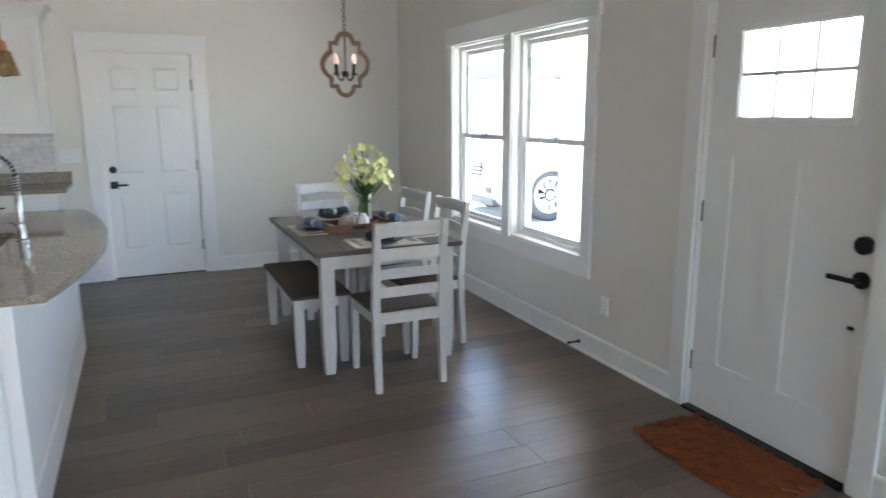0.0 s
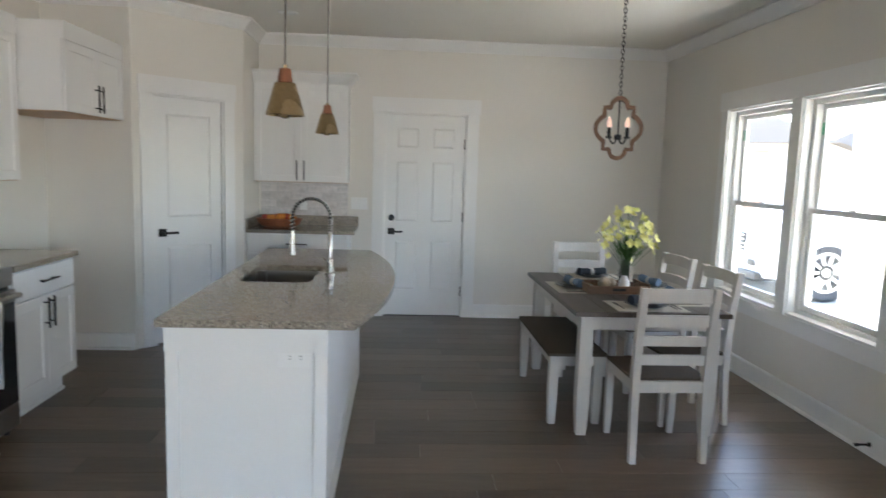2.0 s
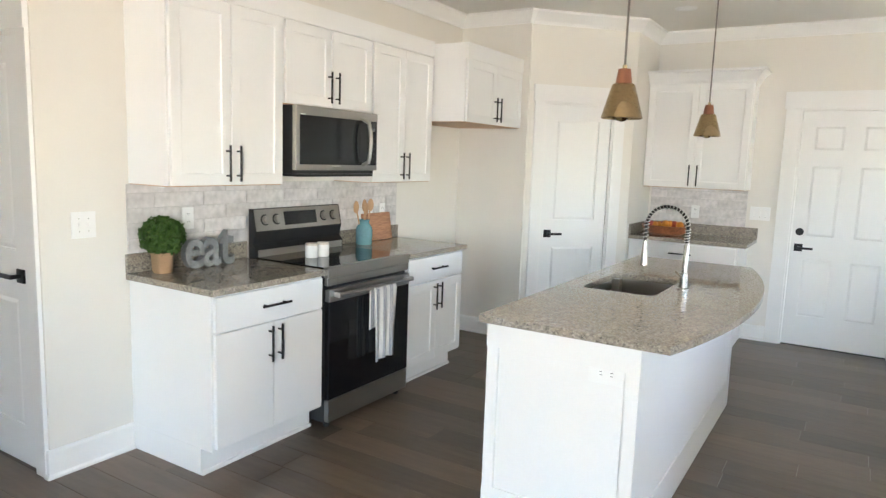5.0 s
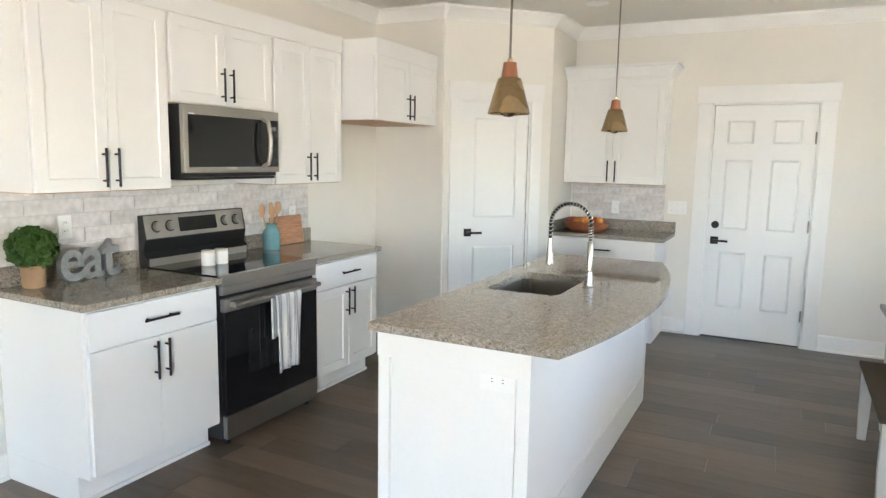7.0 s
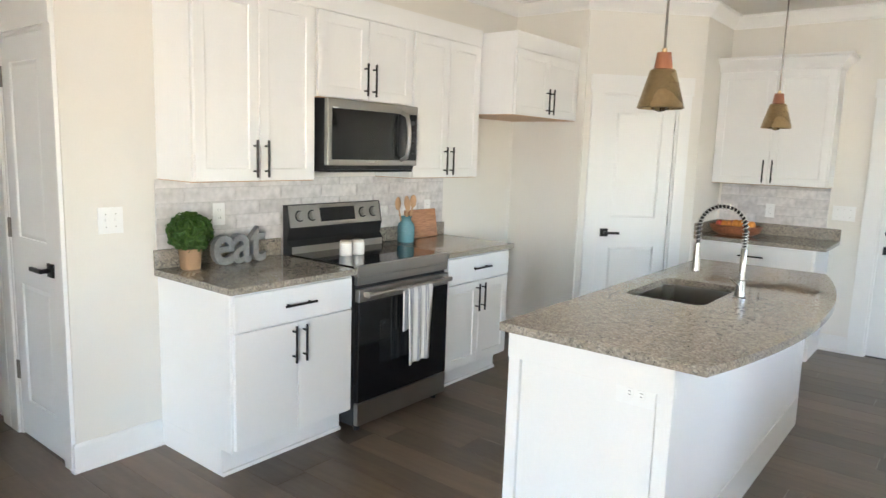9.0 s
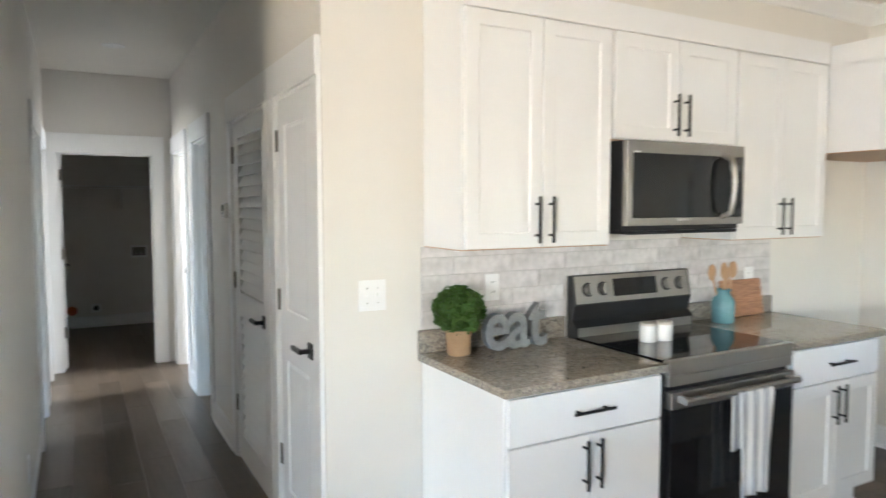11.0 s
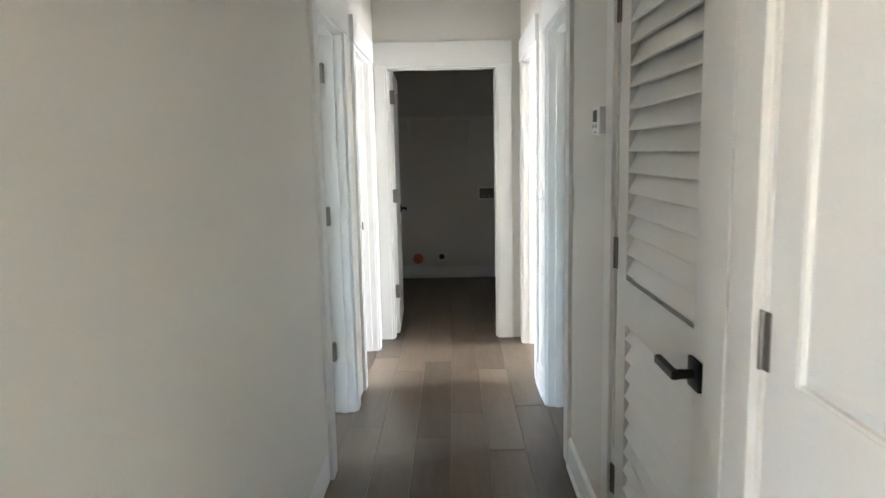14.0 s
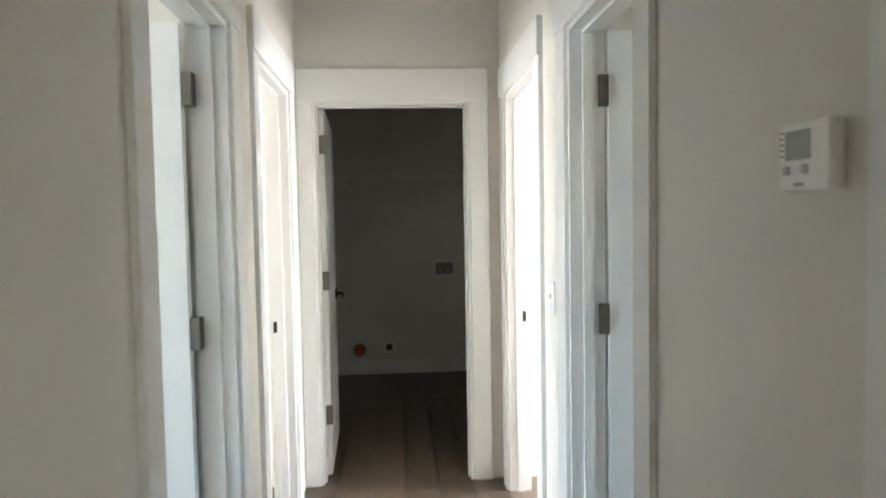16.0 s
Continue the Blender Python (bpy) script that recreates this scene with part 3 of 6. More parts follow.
# ---- front window pair ----
def window_unit(name, x0, x1, z0, z1):
    d = thing(name, M_FRONT, "white double-hung vinyl window", "window", kind="structure")
    f = 0.045
    part("window_frame", boxes((x0, x0 + f, 0.06, 0.15, z0, z1), (x1 - f, x1, 0.06, 0.15, z0, z1), (x0 + f, x1 - f, 0.06, 0.15, z1 - f, z1), (x0 + f, x1 - f, 0.06, 0.15, z0, z0 + f), bevel=0.003), TRIM, d)
    t = 0.012
    part("window_liner", boxes((x0 - 0.001, x0 + t, -0.002, 0.06, z0, z1), (x1 - t, x1 + 0.001, -0.002, 0.06, z0, z1), (x0 + t, x1 - t, -0.002, 0.06, z1 - t, z1 + 0.001)), TRIM, d)
    part("window_sill", boxes((x0 + t, x1 - t, -0.012, 0.07, z0 - 0.001, z0 + 0.018), bevel=0.003), TRIM, d)
    zm = (z0 + z1) / 2 - 0.015
    for nm, za, zb, y in (("upper_sash", zm - 0.02, z1 - f, 0.108), ("lower_sash", z0 + f, zm + 0.02, 0.078)):
        a, b, s = x0 + f, x1 - f, 0.034
        sash = part(nm, boxes((a, a + s, y, y + 0.028, za, zb), (b - s, b, y, y + 0.028, za, zb), (a + s, b - s, y, y + 0.028, zb - s, zb), (a + s, b - s, y, y + 0.028, za, za + s), bevel=0.003), TRIM, d)
        g = part("pane", boxes((a + s - 0.004, b - s + 0.004, y + 0.011, y + 0.016, za + s - 0.004, zb - s + 0.004)), PANE, sash)
        g.visible_shadow = False
        if nm == "upper_sash":
            part("sticker", boxes((a + 0.006, a + 0.026, y - 0.002, y - 0.0005, zb - 0.20, zb - 0.12)), GREENTAPE, sash, "small green sticker")
    part("sash_lock", boxes(((x0 + x1) / 2 - 0.03, (x0 + x1) / 2 + 0.03, 0.08, 0.104, zm + 0.021, zm + 0.034), bevel=0.004), TRIM, d)
    return d


GREENTAPE = surface("green_sticker", (0.05, 0.45, 0.22), 0.5, bump=0)
window_unit("window_1", 1.49, 2.40, 0.60, 2.08)
window_unit("window_2", 2.52, 3.43, 0.60, 2.08)
bm = boxes((1.385, 1.49, -0.018, 0.004, 0.60, 2.08), (3.43, 3.535, -0.018, 0.004, 0.60, 2.08), (2.40, 2.52, -0.018, 0.004, 0.60, 2.08), (1.385, 3.535, -0.018, 0.004, 0.49, 0.60), bevel=0.002)
box(bm, 1.365, 3.555, -0.026, 0.004, 2.08, 2.225, 0.002)
setting("window_casing", bm, TRIM, "flat white painted window casing round two windows", M_FRONT)
# frames for the two added openings that no view shows
for nm, m, x0, x1, z0, z1 in (("window_3", M_FRONT, 9.6, 11.2, 0.6, 2.08), ("window_4", pose(2.83, -4.6, 0, 0, 0, 180), 1.9, 3.3, 0.02, 2.06)):
    d = thing(nm, m, "white framed window out of view, added to let light in", "window", kind="structure")
    part("window_frame", boxes((x0, x0 + 0.05, 0.0, 0.05, z0, z1), (x1 - 0.05, x1, 0.0, 0.05, z0, z1), (x0 + 0.05, x1 - 0.05, 0, 0.05, z1 - 0.05, z1), (x0 + 0.05, x1 - 0.05, 0, 0.05, z0, z0 + 0.05)), TRIM, d)


# ---- cabinets ----
def pull(parent, x, z, length=0.185, upright=True, y=-0.02):
    """A black bar pull."""
    h = length / 2
    if upright:
        rows = [((x, y - 0.030, z - h), (x, y - 0.030, z + h), 0.0062), ((x, y, z - h + 0.03), (x, y - 0.030, z - h + 0.03), 0.005), ((x, y, z + h - 0.03), (x, y - 0.030, z + h - 0.03), 0.005)]
    else:
        rows = [((x - h, y - 0.030, z), (x + h, y - 0.030, z), 0.0062), ((x - h + 0.03, y, z), (x - h + 0.03, y - 0.030, z), 0.005), ((x + h - 0.03, y, z), (x + h - 0.03, y - 0.030, z), 0.005)]
    return part("handle", bars(*rows), BLACK, parent, "black bar pull", smooth=True)


def picture_frame(x0, x1, z0, z1, rail, y0, y1):
    """A closed rectangular frame of one piece, front edges eased."""
    bm = bmesh.new()
    rows = []
    e = 0.0018
    for inset, y in ((0, y1), (0, y0 + e), (e, y0), (rail - e * 2, y0), (rail, y0 + e * 2), (rail, y1)):
        rows.append([bm.verts.new(v) for v in ((x0 + inset, y, z0 + inset), (x1 - inset, y, z0 + inset), (x1 - inset, y, z1 - inset), (x0 + inset, y, z1 - inset))])
    rows.append(rows[0])
    for a, b in zip(rows, rows[1:]):
        for k in range(4):
            bm.faces.new((a[k], a[(k + 1) % 4], b[(k + 1) % 4], b[k]))
    return bm


def shaker(root, x0, x1, z0, z1, name="door", rail=0.06, plain=False):
    """A cabinet front: flat, or a frame round a sunk panel."""
    g = 0.0015
    x0, x1, z0, z1 = x0 + g, x1 - g, z0 + g, z1 - g
    if plain:
        return part(name, boxes((x0, x1, -0.02, -0.001, z0, z1), bevel=0.002), CAB, root)
    o = part(name, picture_frame(x0, x1, z0, z1, rail, -0.02, -0.001), CAB, root)
    part("panel", boxes((x0 + rail - 0.003, x1 - rail + 0.003, -0.0125, -0.003, z0 + rail - 0.003, z1 - rail + 0.003)), CAB, o)
    return o


def base_cabinet(m, w, depth, label, left_end=False, right_end=False, plain=False):
    d = thing("base_cabinet", m, label, "cabinet", "kitchen base cabinets")
    part("body", boxes((0, w, 0, depth, 0.135, 0.892)), CAB, d)
    part("toe_kick", boxes((0.0, w, 0.085, depth, 0.0, 0.134)), CAB, d)
    part("shoe_molding", boxes((0.0, w, 0.070, 0.0845, 0.0, 0.02), bevel=0.003), TRIM, d)
    dr = shaker(d, 0.012, w - 0.012, 0.715, 0.882, "drawer", plain=plain or True)
    pull(dr, w / 2, 0.799, 0.19, False)
    half = w / 2
    for a, b, x in ((0.012, half, half - 0.032), (half, w - 0.012, half + 0.032)):
        o = shaker(d, a, b, 0.148, 0.707, plain=plain)
        pull(o, x, 0.600)
    return d


def upper_cabinet(m, w, depth, h, label, z_pull):
    d = thing("wall_cabinet", m, label, "cabinet", "kitchen wall cabinets")
    part("body", boxes((0, w, 0, depth, 0.003, h)), CAB, d)
    part("underside", boxes((0.004, w - 0.004, 0.004, depth, -0.001, 0.0029)), WOODL, d, "bare wood underside")
    half = w / 2
    for a, b, x in ((0.010, half, half - 0.034), (half, w - 0.010, half + 0.034)):
        o = shaker(d, a, b, 0.004, h - 0.006)
        pull(o, x, z_pull)
    return d


def face(y, z=0, x=-2.155):
    return pose(x, y, z, 0, 0, 90)


base_cabinet(face(2.388), 0.745, 0.615, "white base cabinet with one drawer and two doors", plain=True)
base_cabinet(face(3.935), 0.715, 0.615, "white shaker base cabinet with one drawer and two doors")
base_cabinet(pose(-1.42, 6.40, 0), 0.915, 0.585, "white shaker base cabinet with one drawer and two doors")
upper_cabinet(face(2.400, 1.375, -2.463), 0.735, 0.308, 0.915, "tall white shaker wall cabinet, two doors", 0.115)
upper_cabinet(face(3.137, 1.828, -2.463), 0.788, 0.308, 0.462, "short white shaker wall cabinet above the microwave", 0.120)
upper_cabinet(face(3.927, 1.375, -2.463), 0.725, 0.308, 0.915, "tall white shaker wall cabinet, two doors", 0.115)
upper_cabinet(face(4.672, 1.822, -2.185), 0.915, 0.586, 0.455, "deep white shaker cabinet above the refrigerator alcove", 0.115)
upper_cabinet(pose(-1.424, 6.735, 1.358), 0.892, 0.252, 0.93, "tall white shaker wall cabinet, two doors", 0.115)
CT = [(0.0, 0.0), (0.008, 0.0), (0.014, 0.018), (0.036, 0.050), (0.064, 0.082), (0.078, 0.090), (0.084, 0.092), (0.084, 0.112), (0.0, 0.112)]


def cabinet_crown(z, path):
    ob = part("cabinet_crown", sweep([(o, z + h) for o, h in CT], path), CAB)
    return tagged(ob, "white painted crown trim along the cabinet tops", "trim", kind="structure")


cabinet_crown(2.287, [(XR + 0.004, 2.400), (-2.443, 2.400), (-2.443, 4.652), (XR + 0.004, 4.652)][::-1])
cabinet_crown(2.274, [(XR + 0.004, 4.672), (-2.165, 4.672), (-2.165, 5.587)][::-1])
cabinet_crown(2.285, [(-1.424, 6.715), (-0.532, 6.715), (-0.532, YB - 0.004)])
part("puck_screw", boxes((-2.60, -2.585, 2.45, 2.465, 1.362, 1.3745)), PLATE, None).name = "screw_cap"
tagged(bpy.data.objects["screw_cap"], "tiny white plastic screw cap under the cabinet", "fitting")


# ---- countertops and backsplash ----
def counter(name, bm, label):
    return tagged(part(name, bm, GRANITE, None, label), category="countertop")


Z0, Z1 = 0.894, 0.926
counter("countertop", boxes((XR + 0.003, -2.115, 2.369, 3.140, Z0, Z1), bevel=0.004), "speckled grey-tan granite countertop left of the range".replace(" left of", " beside"))
counter("countertop", boxes((XR + 0.003, -2.115, 3.930, 4.672, Z0, Z1), bevel=0.004), "speckled grey-tan granite countertop beside the refrigerator alcove")
counter("countertop", boxes((-1.424, -0.435, 6.375, YB - 0.003, Z0, Z1), bevel=0.004), "speckled grey-tan granite countertop on the back wall")
for r in ((XR + 0.003, XR + 0.022, 2.369, 3.14, Z1 + 0.001, 1.023), (XR + 0.003, XR + 0.022, 3.93, 4.672, Z1 + 0.001, 1.023), (-1.424, -0.435, YB - 0.022, YB - 0.003, Z1 + 0.001, 1.023), (-1.424, -1.405, 6.375, YB - 0.024, Z1 + 0.001, 1.023)):
    counter("granite_upstand", boxes(r, bevel=0.002), "low granite upstand behind the countertop")


# ---- island ----
isl = thing("kitchen_island", pose(0, 0, 0), "white paneled kitchen island base on the plank floor", "island")
X0, X1, Y0, Y1 = -0.925, -0.300, 2.80, 5.02
bm = boxes((X0, X0 + 0.02, Y0 + 0.012, Y1 - 0.012, 0.0, Z0 - 0.002), (X1 - 0.02, X1, Y0 + 0.012, Y1 - 0.012, 0.0, Z0 - 0.002), (X0 + 0.02, X1 - 0.02, Y0 + 0.012, Y0 + 0.032, 0.0, Z0 - 0.002), (X0 + 0.02, X1 - 0.02, Y1 - 0.032, Y1 - 0.012, 0.0, Z0 - 0.002))
part("body", bm, CAB, isl)
part("end_panel", boxes((X0 + 0.055, X1 - 0.055, Y0 + 0.004, Y0 + 0.0115, 0.15, 0.80)), CAB, isl)
for a, b in ((X0 - 0.004, X0 + 0.045), (X1 - 0.045, X1 + 0.004)):
    part("corner_post", boxes((a, b, Y0 - 0.008, Y0 + 0.04, 0.0, 0.79), bevel=0.002), CAB, isl)
    part("corner_post", boxes((a, b, Y1 - 0.04, Y1 + 0.008, 0.0, 0.79), bevel=0.002), CAB, isl)
part("top_rail", boxes((X0 - 0.006, X1 + 0.006, Y0 - 0.012, Y0 + 0.011, 0.79, Z0 - 0.002), bevel=0.002), CAB, isl)
part("top_rail", boxes((X1, X1 + 0.006, Y0 + 0.012, Y1 - 0.012, 0.79, Z0 - 0.002), bevel=0.002), CAB, isl)
part("base_molding", sweep([(0, 0.0), (0.024, 0), (0.018, 0.03), (0.018, 0.165), (0.010, 0.18), (0, 0.18)], [(X0 - 0.005, Y1 + 0.009), (X0 - 0.005, Y0 - 0.009), (X1 + 0.005, Y0 - 0.009), (X1 + 0.005, Y1 + 0.009)][::-1]), TRIM, isl)
for k in range(3):
    shaker_y = Y0 + 0.06 + k * 0.72
    part("door", boxes((X0 - 0.020, X0 - 0.001, shaker_y, shaker_y + 0.70, 0.14, 0.86), bevel=0.003), CAB, isl)


def arc(cx, cy, r, a0, a1, n=6):
    return [(cx + r * math.cos(radians(a0 + (a1 - a0) * i / n)), cy + r * math.sin(radians(a0 + (a1 - a0) * i / n))) for i in range(n + 1)]


def bow(y):
    """The curved seating side of the island top."""
    return -0.038 - 0.13 * (y - 3.83) ** 2


SX0, SX1, SY0, SY1 = -0.845, -0.475, 3.63, 4.21
edge = lambda ya, yb, n=10: [(bow(ya + (yb - ya) * i / n), ya + (yb - ya) * i / n) for i in range(n + 1)]
XL = -0.955
bm = bmesh.new()
for outline in ([(XL, 2.757), *edge(2.757, SY0), (XL, SY0)], [(XL, SY1), *edge(SY1, 5.04), (XL, 5.04)],
                [(XL, SY0), (SX0, SY0), (SX0, SY1), (XL, SY1)], [(SX1, SY0), *edge(SY0, SY1), (SX1, SY1)],
                *[[(sx, sy), *arc(sx + dx * 0.05, sy + dy * 0.05, 0.05, a0, a0 + 90)] for sx, sy, dx, dy, a0 in ((SX0, SY0, 1, 1, 180), (SX1, SY0, -1, 1, 270), (SX1, SY1, -1, -1, 0), (SX0, SY1, 1, -1, 90))]):
    low = [bm.verts.new((x, y, Z0)) for x, y in outline]
    high = [bm.verts.new((x, y, Z1)) for x, y in outline]
    bm.faces.new(low[::-1])
    bm.faces.new(high)
    for k in range(len(outline)):
        j = (k + 1) % len(outline)
        bm.faces.new((low[k], low[j], high[j], high[k]))
top = counter("island_countertop", bm, "speckled granite island top with a bowed seating edge")
bm = boxes((SX0 - 0.012, SX1 + 0.012, SY0 - 0.012, SY1 + 0.012, 0.67, Z0 - 0.001))
bmesh.ops.delete(bm, geom=[f for f in bm.faces if f.normal.z > 0.9], context="FACES")
bmesh.ops.bevel(bm, geom=[e for e in bm.edges if len(e.link_faces) == 2], offset=0.045, segments=4, affect="EDGES")
sink = thing("kitchen_sink", pose(0, 0, 0), "undermount stainless steel sink in the island", "sink")
ob = part("basin", bm, STEEL, sink, smooth=True)
part("drain", bars(((-0.66, 3.92, 0.671), (-0.66, 3.92, 0.675), 0.045), seg=24), CHROME, sink)
# spring pull-down faucet
NICKEL = surface("dark_brushed_nickel", (0.48, 0.46, 0.43), 0.24, metal=1, vary=0.05, bump=0)
COILM = surface("spring_steel", (0.60, 0.58, 0.55), 0.28, metal=1, vary=0.05, bump=0)
fx, fy = -0.405, 3.925
fau = thing("faucet", pose(fx, fy, Z1), "brushed nickel spring pull-down faucet on the island", "faucet")
bm = lathe([(0.0, 0.0), (0.030, 0.0), (0.030, 0.006), (0.022, 0.012), (0.021, 0.085), (0.0145, 0.09), (0.0145, 0.235), (0.011, 0.24), (0, 0.24)])
part("body", bm, NICKEL, fau, smooth=True)
R = 0.105
path = [(0, 0, 0.23 + 0.013 * i) for i in range(7)] + [(-R + R * math.cos(a), 0, 0.315 + R * math.sin(a)) for a in [math.pi * i / 20 for i in range(1, 21)]] + [(-2 * R, 0, 0.315 - 0.02 * i) for i in range(1, 5)]
part("hose", tube(path, 0.0085), BLACK, fau, smooth=True)
coil = []
dense = 420
for i in range(dense):
    s = i / (dense - 1) * (len(path) - 1)
    k = min(int(s), len(path) - 2)
    a, b = Vector(path[k]), Vector(path[k + 1])
    p, d2 = a.lerp(b, s - k), (b - a).normalized()
    n1 = Vector((0, 1, 0))
    n2 = d2.cross(n1)
    th = s * 2 * math.pi * 0.95
    coil.append(p + 0.0128 * (math.cos(th) * n1 + math.sin(th) * n2))
part("spring", tube(coil, 0.0026, 5), COILM, fau, smooth=True)
part("spray_head", lathe([(0, 0.055), (0.011, 0.055), (0.013, 0.02), (0.015, 0.0), (0.019, -0.055), (0.021, -0.075), (0.015, -0.08), (0, -0.08)], at=(-2 * R, 0, 0.18)), NICKEL, fau, smooth=True)
part("lever", bars(((0, -0.018, 0.06), (-0.03, -0.085, 0.105), 0.005)), NICKEL, fau)

# ---- range ----
RY, RW = 3.146, 0.774
rng = thing("range", pose(-2.145, RY, 0, 0, 0, 90) @ Matrix.Diagonal((1, 1, 1.022, 1)), "stainless steel electric range with black glass oven door", "stove")
part("body", boxes((0.004, RW - 0.004, 0.0, 0.60, 0.035, 0.888)), BPLASTIC, rng)
part("cooktop", boxes((0.0, RW, 0.006, 0.585, 0.8885, 0.9125), bevel=0.003), BGLASS, rng, "black ceramic glass cooktop")
part("cooktop_trim", boxes((-0.001, RW + 0.001, -0.028, 0.006, 0.855, 0.914), bevel=0.004), STEEL, rng)
part("front_rail", boxes((0.0, RW, -0.024, 0.0, 0.812, 0.853), bevel=0.004), STEEL, rng)
door = part("oven_door", boxes((0.004, RW - 0.004, -0.034, -0.001, 0.172, 0.722), bevel=0.003), BGLASS, rng, "black glass oven door")
part("door_rail", boxes((0.004, RW - 0.004, -0.038, -0.002, 0.724, 0.792), bevel=0.004), STEEL, door)
part("oven_window", boxes((0.17, RW - 0.17, -0.0352, -0.0345, 0.36, 0.60)), surface("oven_window_glass", (0.018, 0.019, 0.02), 0.08, bump=0), door)
bm = bars(((0.03, -0.078, 0.765), (RW - 0.03, -0.078, 0.765), 0.0135), seg=16)
for x in (0.05, RW - 0.05):
    box(bm, x - 0.014, x + 0.014, -0.078, -0.036, 0.752, 0.778, 0.003)
part("door_handle", bm, STEEL, door, smooth=True)
part("storage_drawer", boxes((0.004, RW - 0.004, -0.034, -0.001, 0.042, 0.166), bevel=0.004), STEEL, rng)
for x in (0.05, RW - 0.05):
    part("foot", bars(((x, 0.02, 0.0), (x, 0.02, 0.036), 0.018), seg=14), BPLASTIC, rng)
bm = bmesh.new()
prof = [(0.60, 0.89), (0.535, 0.89), (0.535, 0.955), (0.565, 0.985), (0.548, 1.055), (0.575, 1.19), (0.60, 1.19)]
a = [bm.verts.new((0.0, y, z)) for y, z in prof]
b = [bm.verts.new((RW, y, z)) for y, z in prof]
for k in range(len(prof)):
    j = (k + 1) % len(prof)
    bm.faces.new((a[k], a[j], b[j], b[k]))
bm.faces.new(a), bm.faces.new(b[::-1])
guard = part("backguard", bm, BPLASTIC, rng)
tilt = lambda y, z, dx=0: pose(0, y, z, -11.3, 0, 0)
part("control_panel", boxes((0.012, RW - 0.012, -0.006, 0.0, 0.006, 0.134), bevel=0.002), STEEL, guard, m=tilt(0.548, 1.055))
part("lower_trim", boxes((0.012, RW - 0.012, 0.529, 0.5345, 0.893, 0.953), bevel=0.002), STEEL, guard)
part("display", boxes((0.245, 0.53, -0.0085, -0.0062, 0.03, 0.112)), BGLASS, guard, "black glass control display", m=tilt(0.548, 1.055))
for x in (0.085, 0.18, 0.60, 0.695):
    part("knob_ring", bars(((x, -0.0061, 0.07), (x, -0.0095, 0.07), 0.033), seg=26), BPLASTIC, guard, m=tilt(0.548, 1.055))
    part("knob", bars(((x, -0.0097, 0.07), (x, -0.030, 0.07), 0.025), ((x, -0.030, 0.07), (x, -0.034, 0.07), 0.021), seg=22), STEEL, guard, "stainless control knob", smooth=True, m=tilt(0.548, 1.055))

# ---- microwave ----
MW, MH = 0.738, 0.385
mic = thing("microwave", pose(-2.378, 3.160, 1.437, 0, 0, 90), "stainless over-the-range microwave with black window", "microwave")
part("body", boxes((0, MW, 0.03, 0.39, 0.0, MH), bevel=0.003), BPLASTIC, mic)
dw = 0.625
door = part("door", boxes((0.0, MW, 0.0, 0.029, 0.022, MH), bevel=0.004), STEEL, mic)
part("door_window", boxes((0.030, 0.556, -0.0025, -0.0005, 0.055, MH - 0.052)), BGLASS, door, "black glass microwave window")
part("control_panel", boxes((0.559, MW - 0.012, -0.0025, -0.0005, 0.055, MH - 0.052)), BGLASS, mic, "black glass control panel")
for i in range(5):
    for j in range(3):
        part("button", boxes((0.632 + j * 0.03, 0.649 + j * 0.03, -0.0032, -0.0026, 0.09 + i * 0.032, 0.102 + i * 0.032)), BPLASTIC, mic)
part("clock_display", boxes((0.630, 0.710, -0.0034, -0.0026, MH - 0.115, MH - 0.09)), surface("dim_display", (0.10, 0.11, 0.12), 0.2, bump=0), mic)
path = [(0.588, -0.045 - 0.022 * math.sin(math.pi * i / 14) + (0.043 if i in (0, 14) else 0), 0.055 + (MH - 0.10) * i / 14) for i in range(15)]
part("door_handle", tube(path, 0.0125, 10), STEEL, door, smooth=True)
part("vent_grille", boxes((0.03, MW - 0.03, 0.01, 0.25, -0.016, -0.001), bevel=0.003), BPLASTIC, mic)
part("badge", boxes((0.035, 0.075, -0.0015, -0.0003, MH - 0.062, MH - 0.045)), PLATE, door)
part("energy_label", boxes((0.30, 0.38, -0.0015, -0.0003, 0.042, 0.052)), CHROME, door)

# ---- outdoors ----
CONC = surface("pale_concrete", (0.50, 0.47, 0.42), 0.85, vary=0.08, scale=1.5, fine=50, bump=0.1)
SOIL = surface("dry_ground", (0.30, 0.255, 0.19), 0.95, vary=0.2, scale=0.3, fine=6, bump=0.2)
ROADM = surface("asphalt", (0.055, 0.054, 0.052), 0.9, vary=0.15, scale=0.6, fine=60, bump=0.2)
CARW = surface("white_car_paint", (0.74, 0.74, 0.74), 0.15, vary=0.01, bump=0)
CARGLASS = surface("tinted_car_glass", (0.20, 0.27, 0.30), 0.10, vary=0.05, bump=0)
RUBBER = surface("tyre_rubber", (0.045, 0.045, 0.047), 0.8, vary=0.1, bump=0.1)
ALLOY = surface("alloy_rim", (0.72, 0.70, 0.67), 0.3, metal=0.7, vary=0.05, bump=0)
SIDING = surface("pale_blue_siding", (0.62, 0.67, 0.70), 0.7, vary=0.05, scale=0.5, fine=8, bump=0.1, stretch=(0.1, 0.1, 6))
TAN = surface("tan_siding", (0.66, 0.60, 0.52), 0.7, vary=0.05, scale=0.5, fine=8, bump=0.1)
BRICKC = surface("orange_brick", (0.52, 0.31, 0.20), 0.85, vary=0.2, scale=3, fine=20, bump=0.2)
ROOFM = surface("grey_shingle", (0.24, 0.21, 0.19), 0.9, vary=0.2, scale=2, fine=12, bump=0.2)

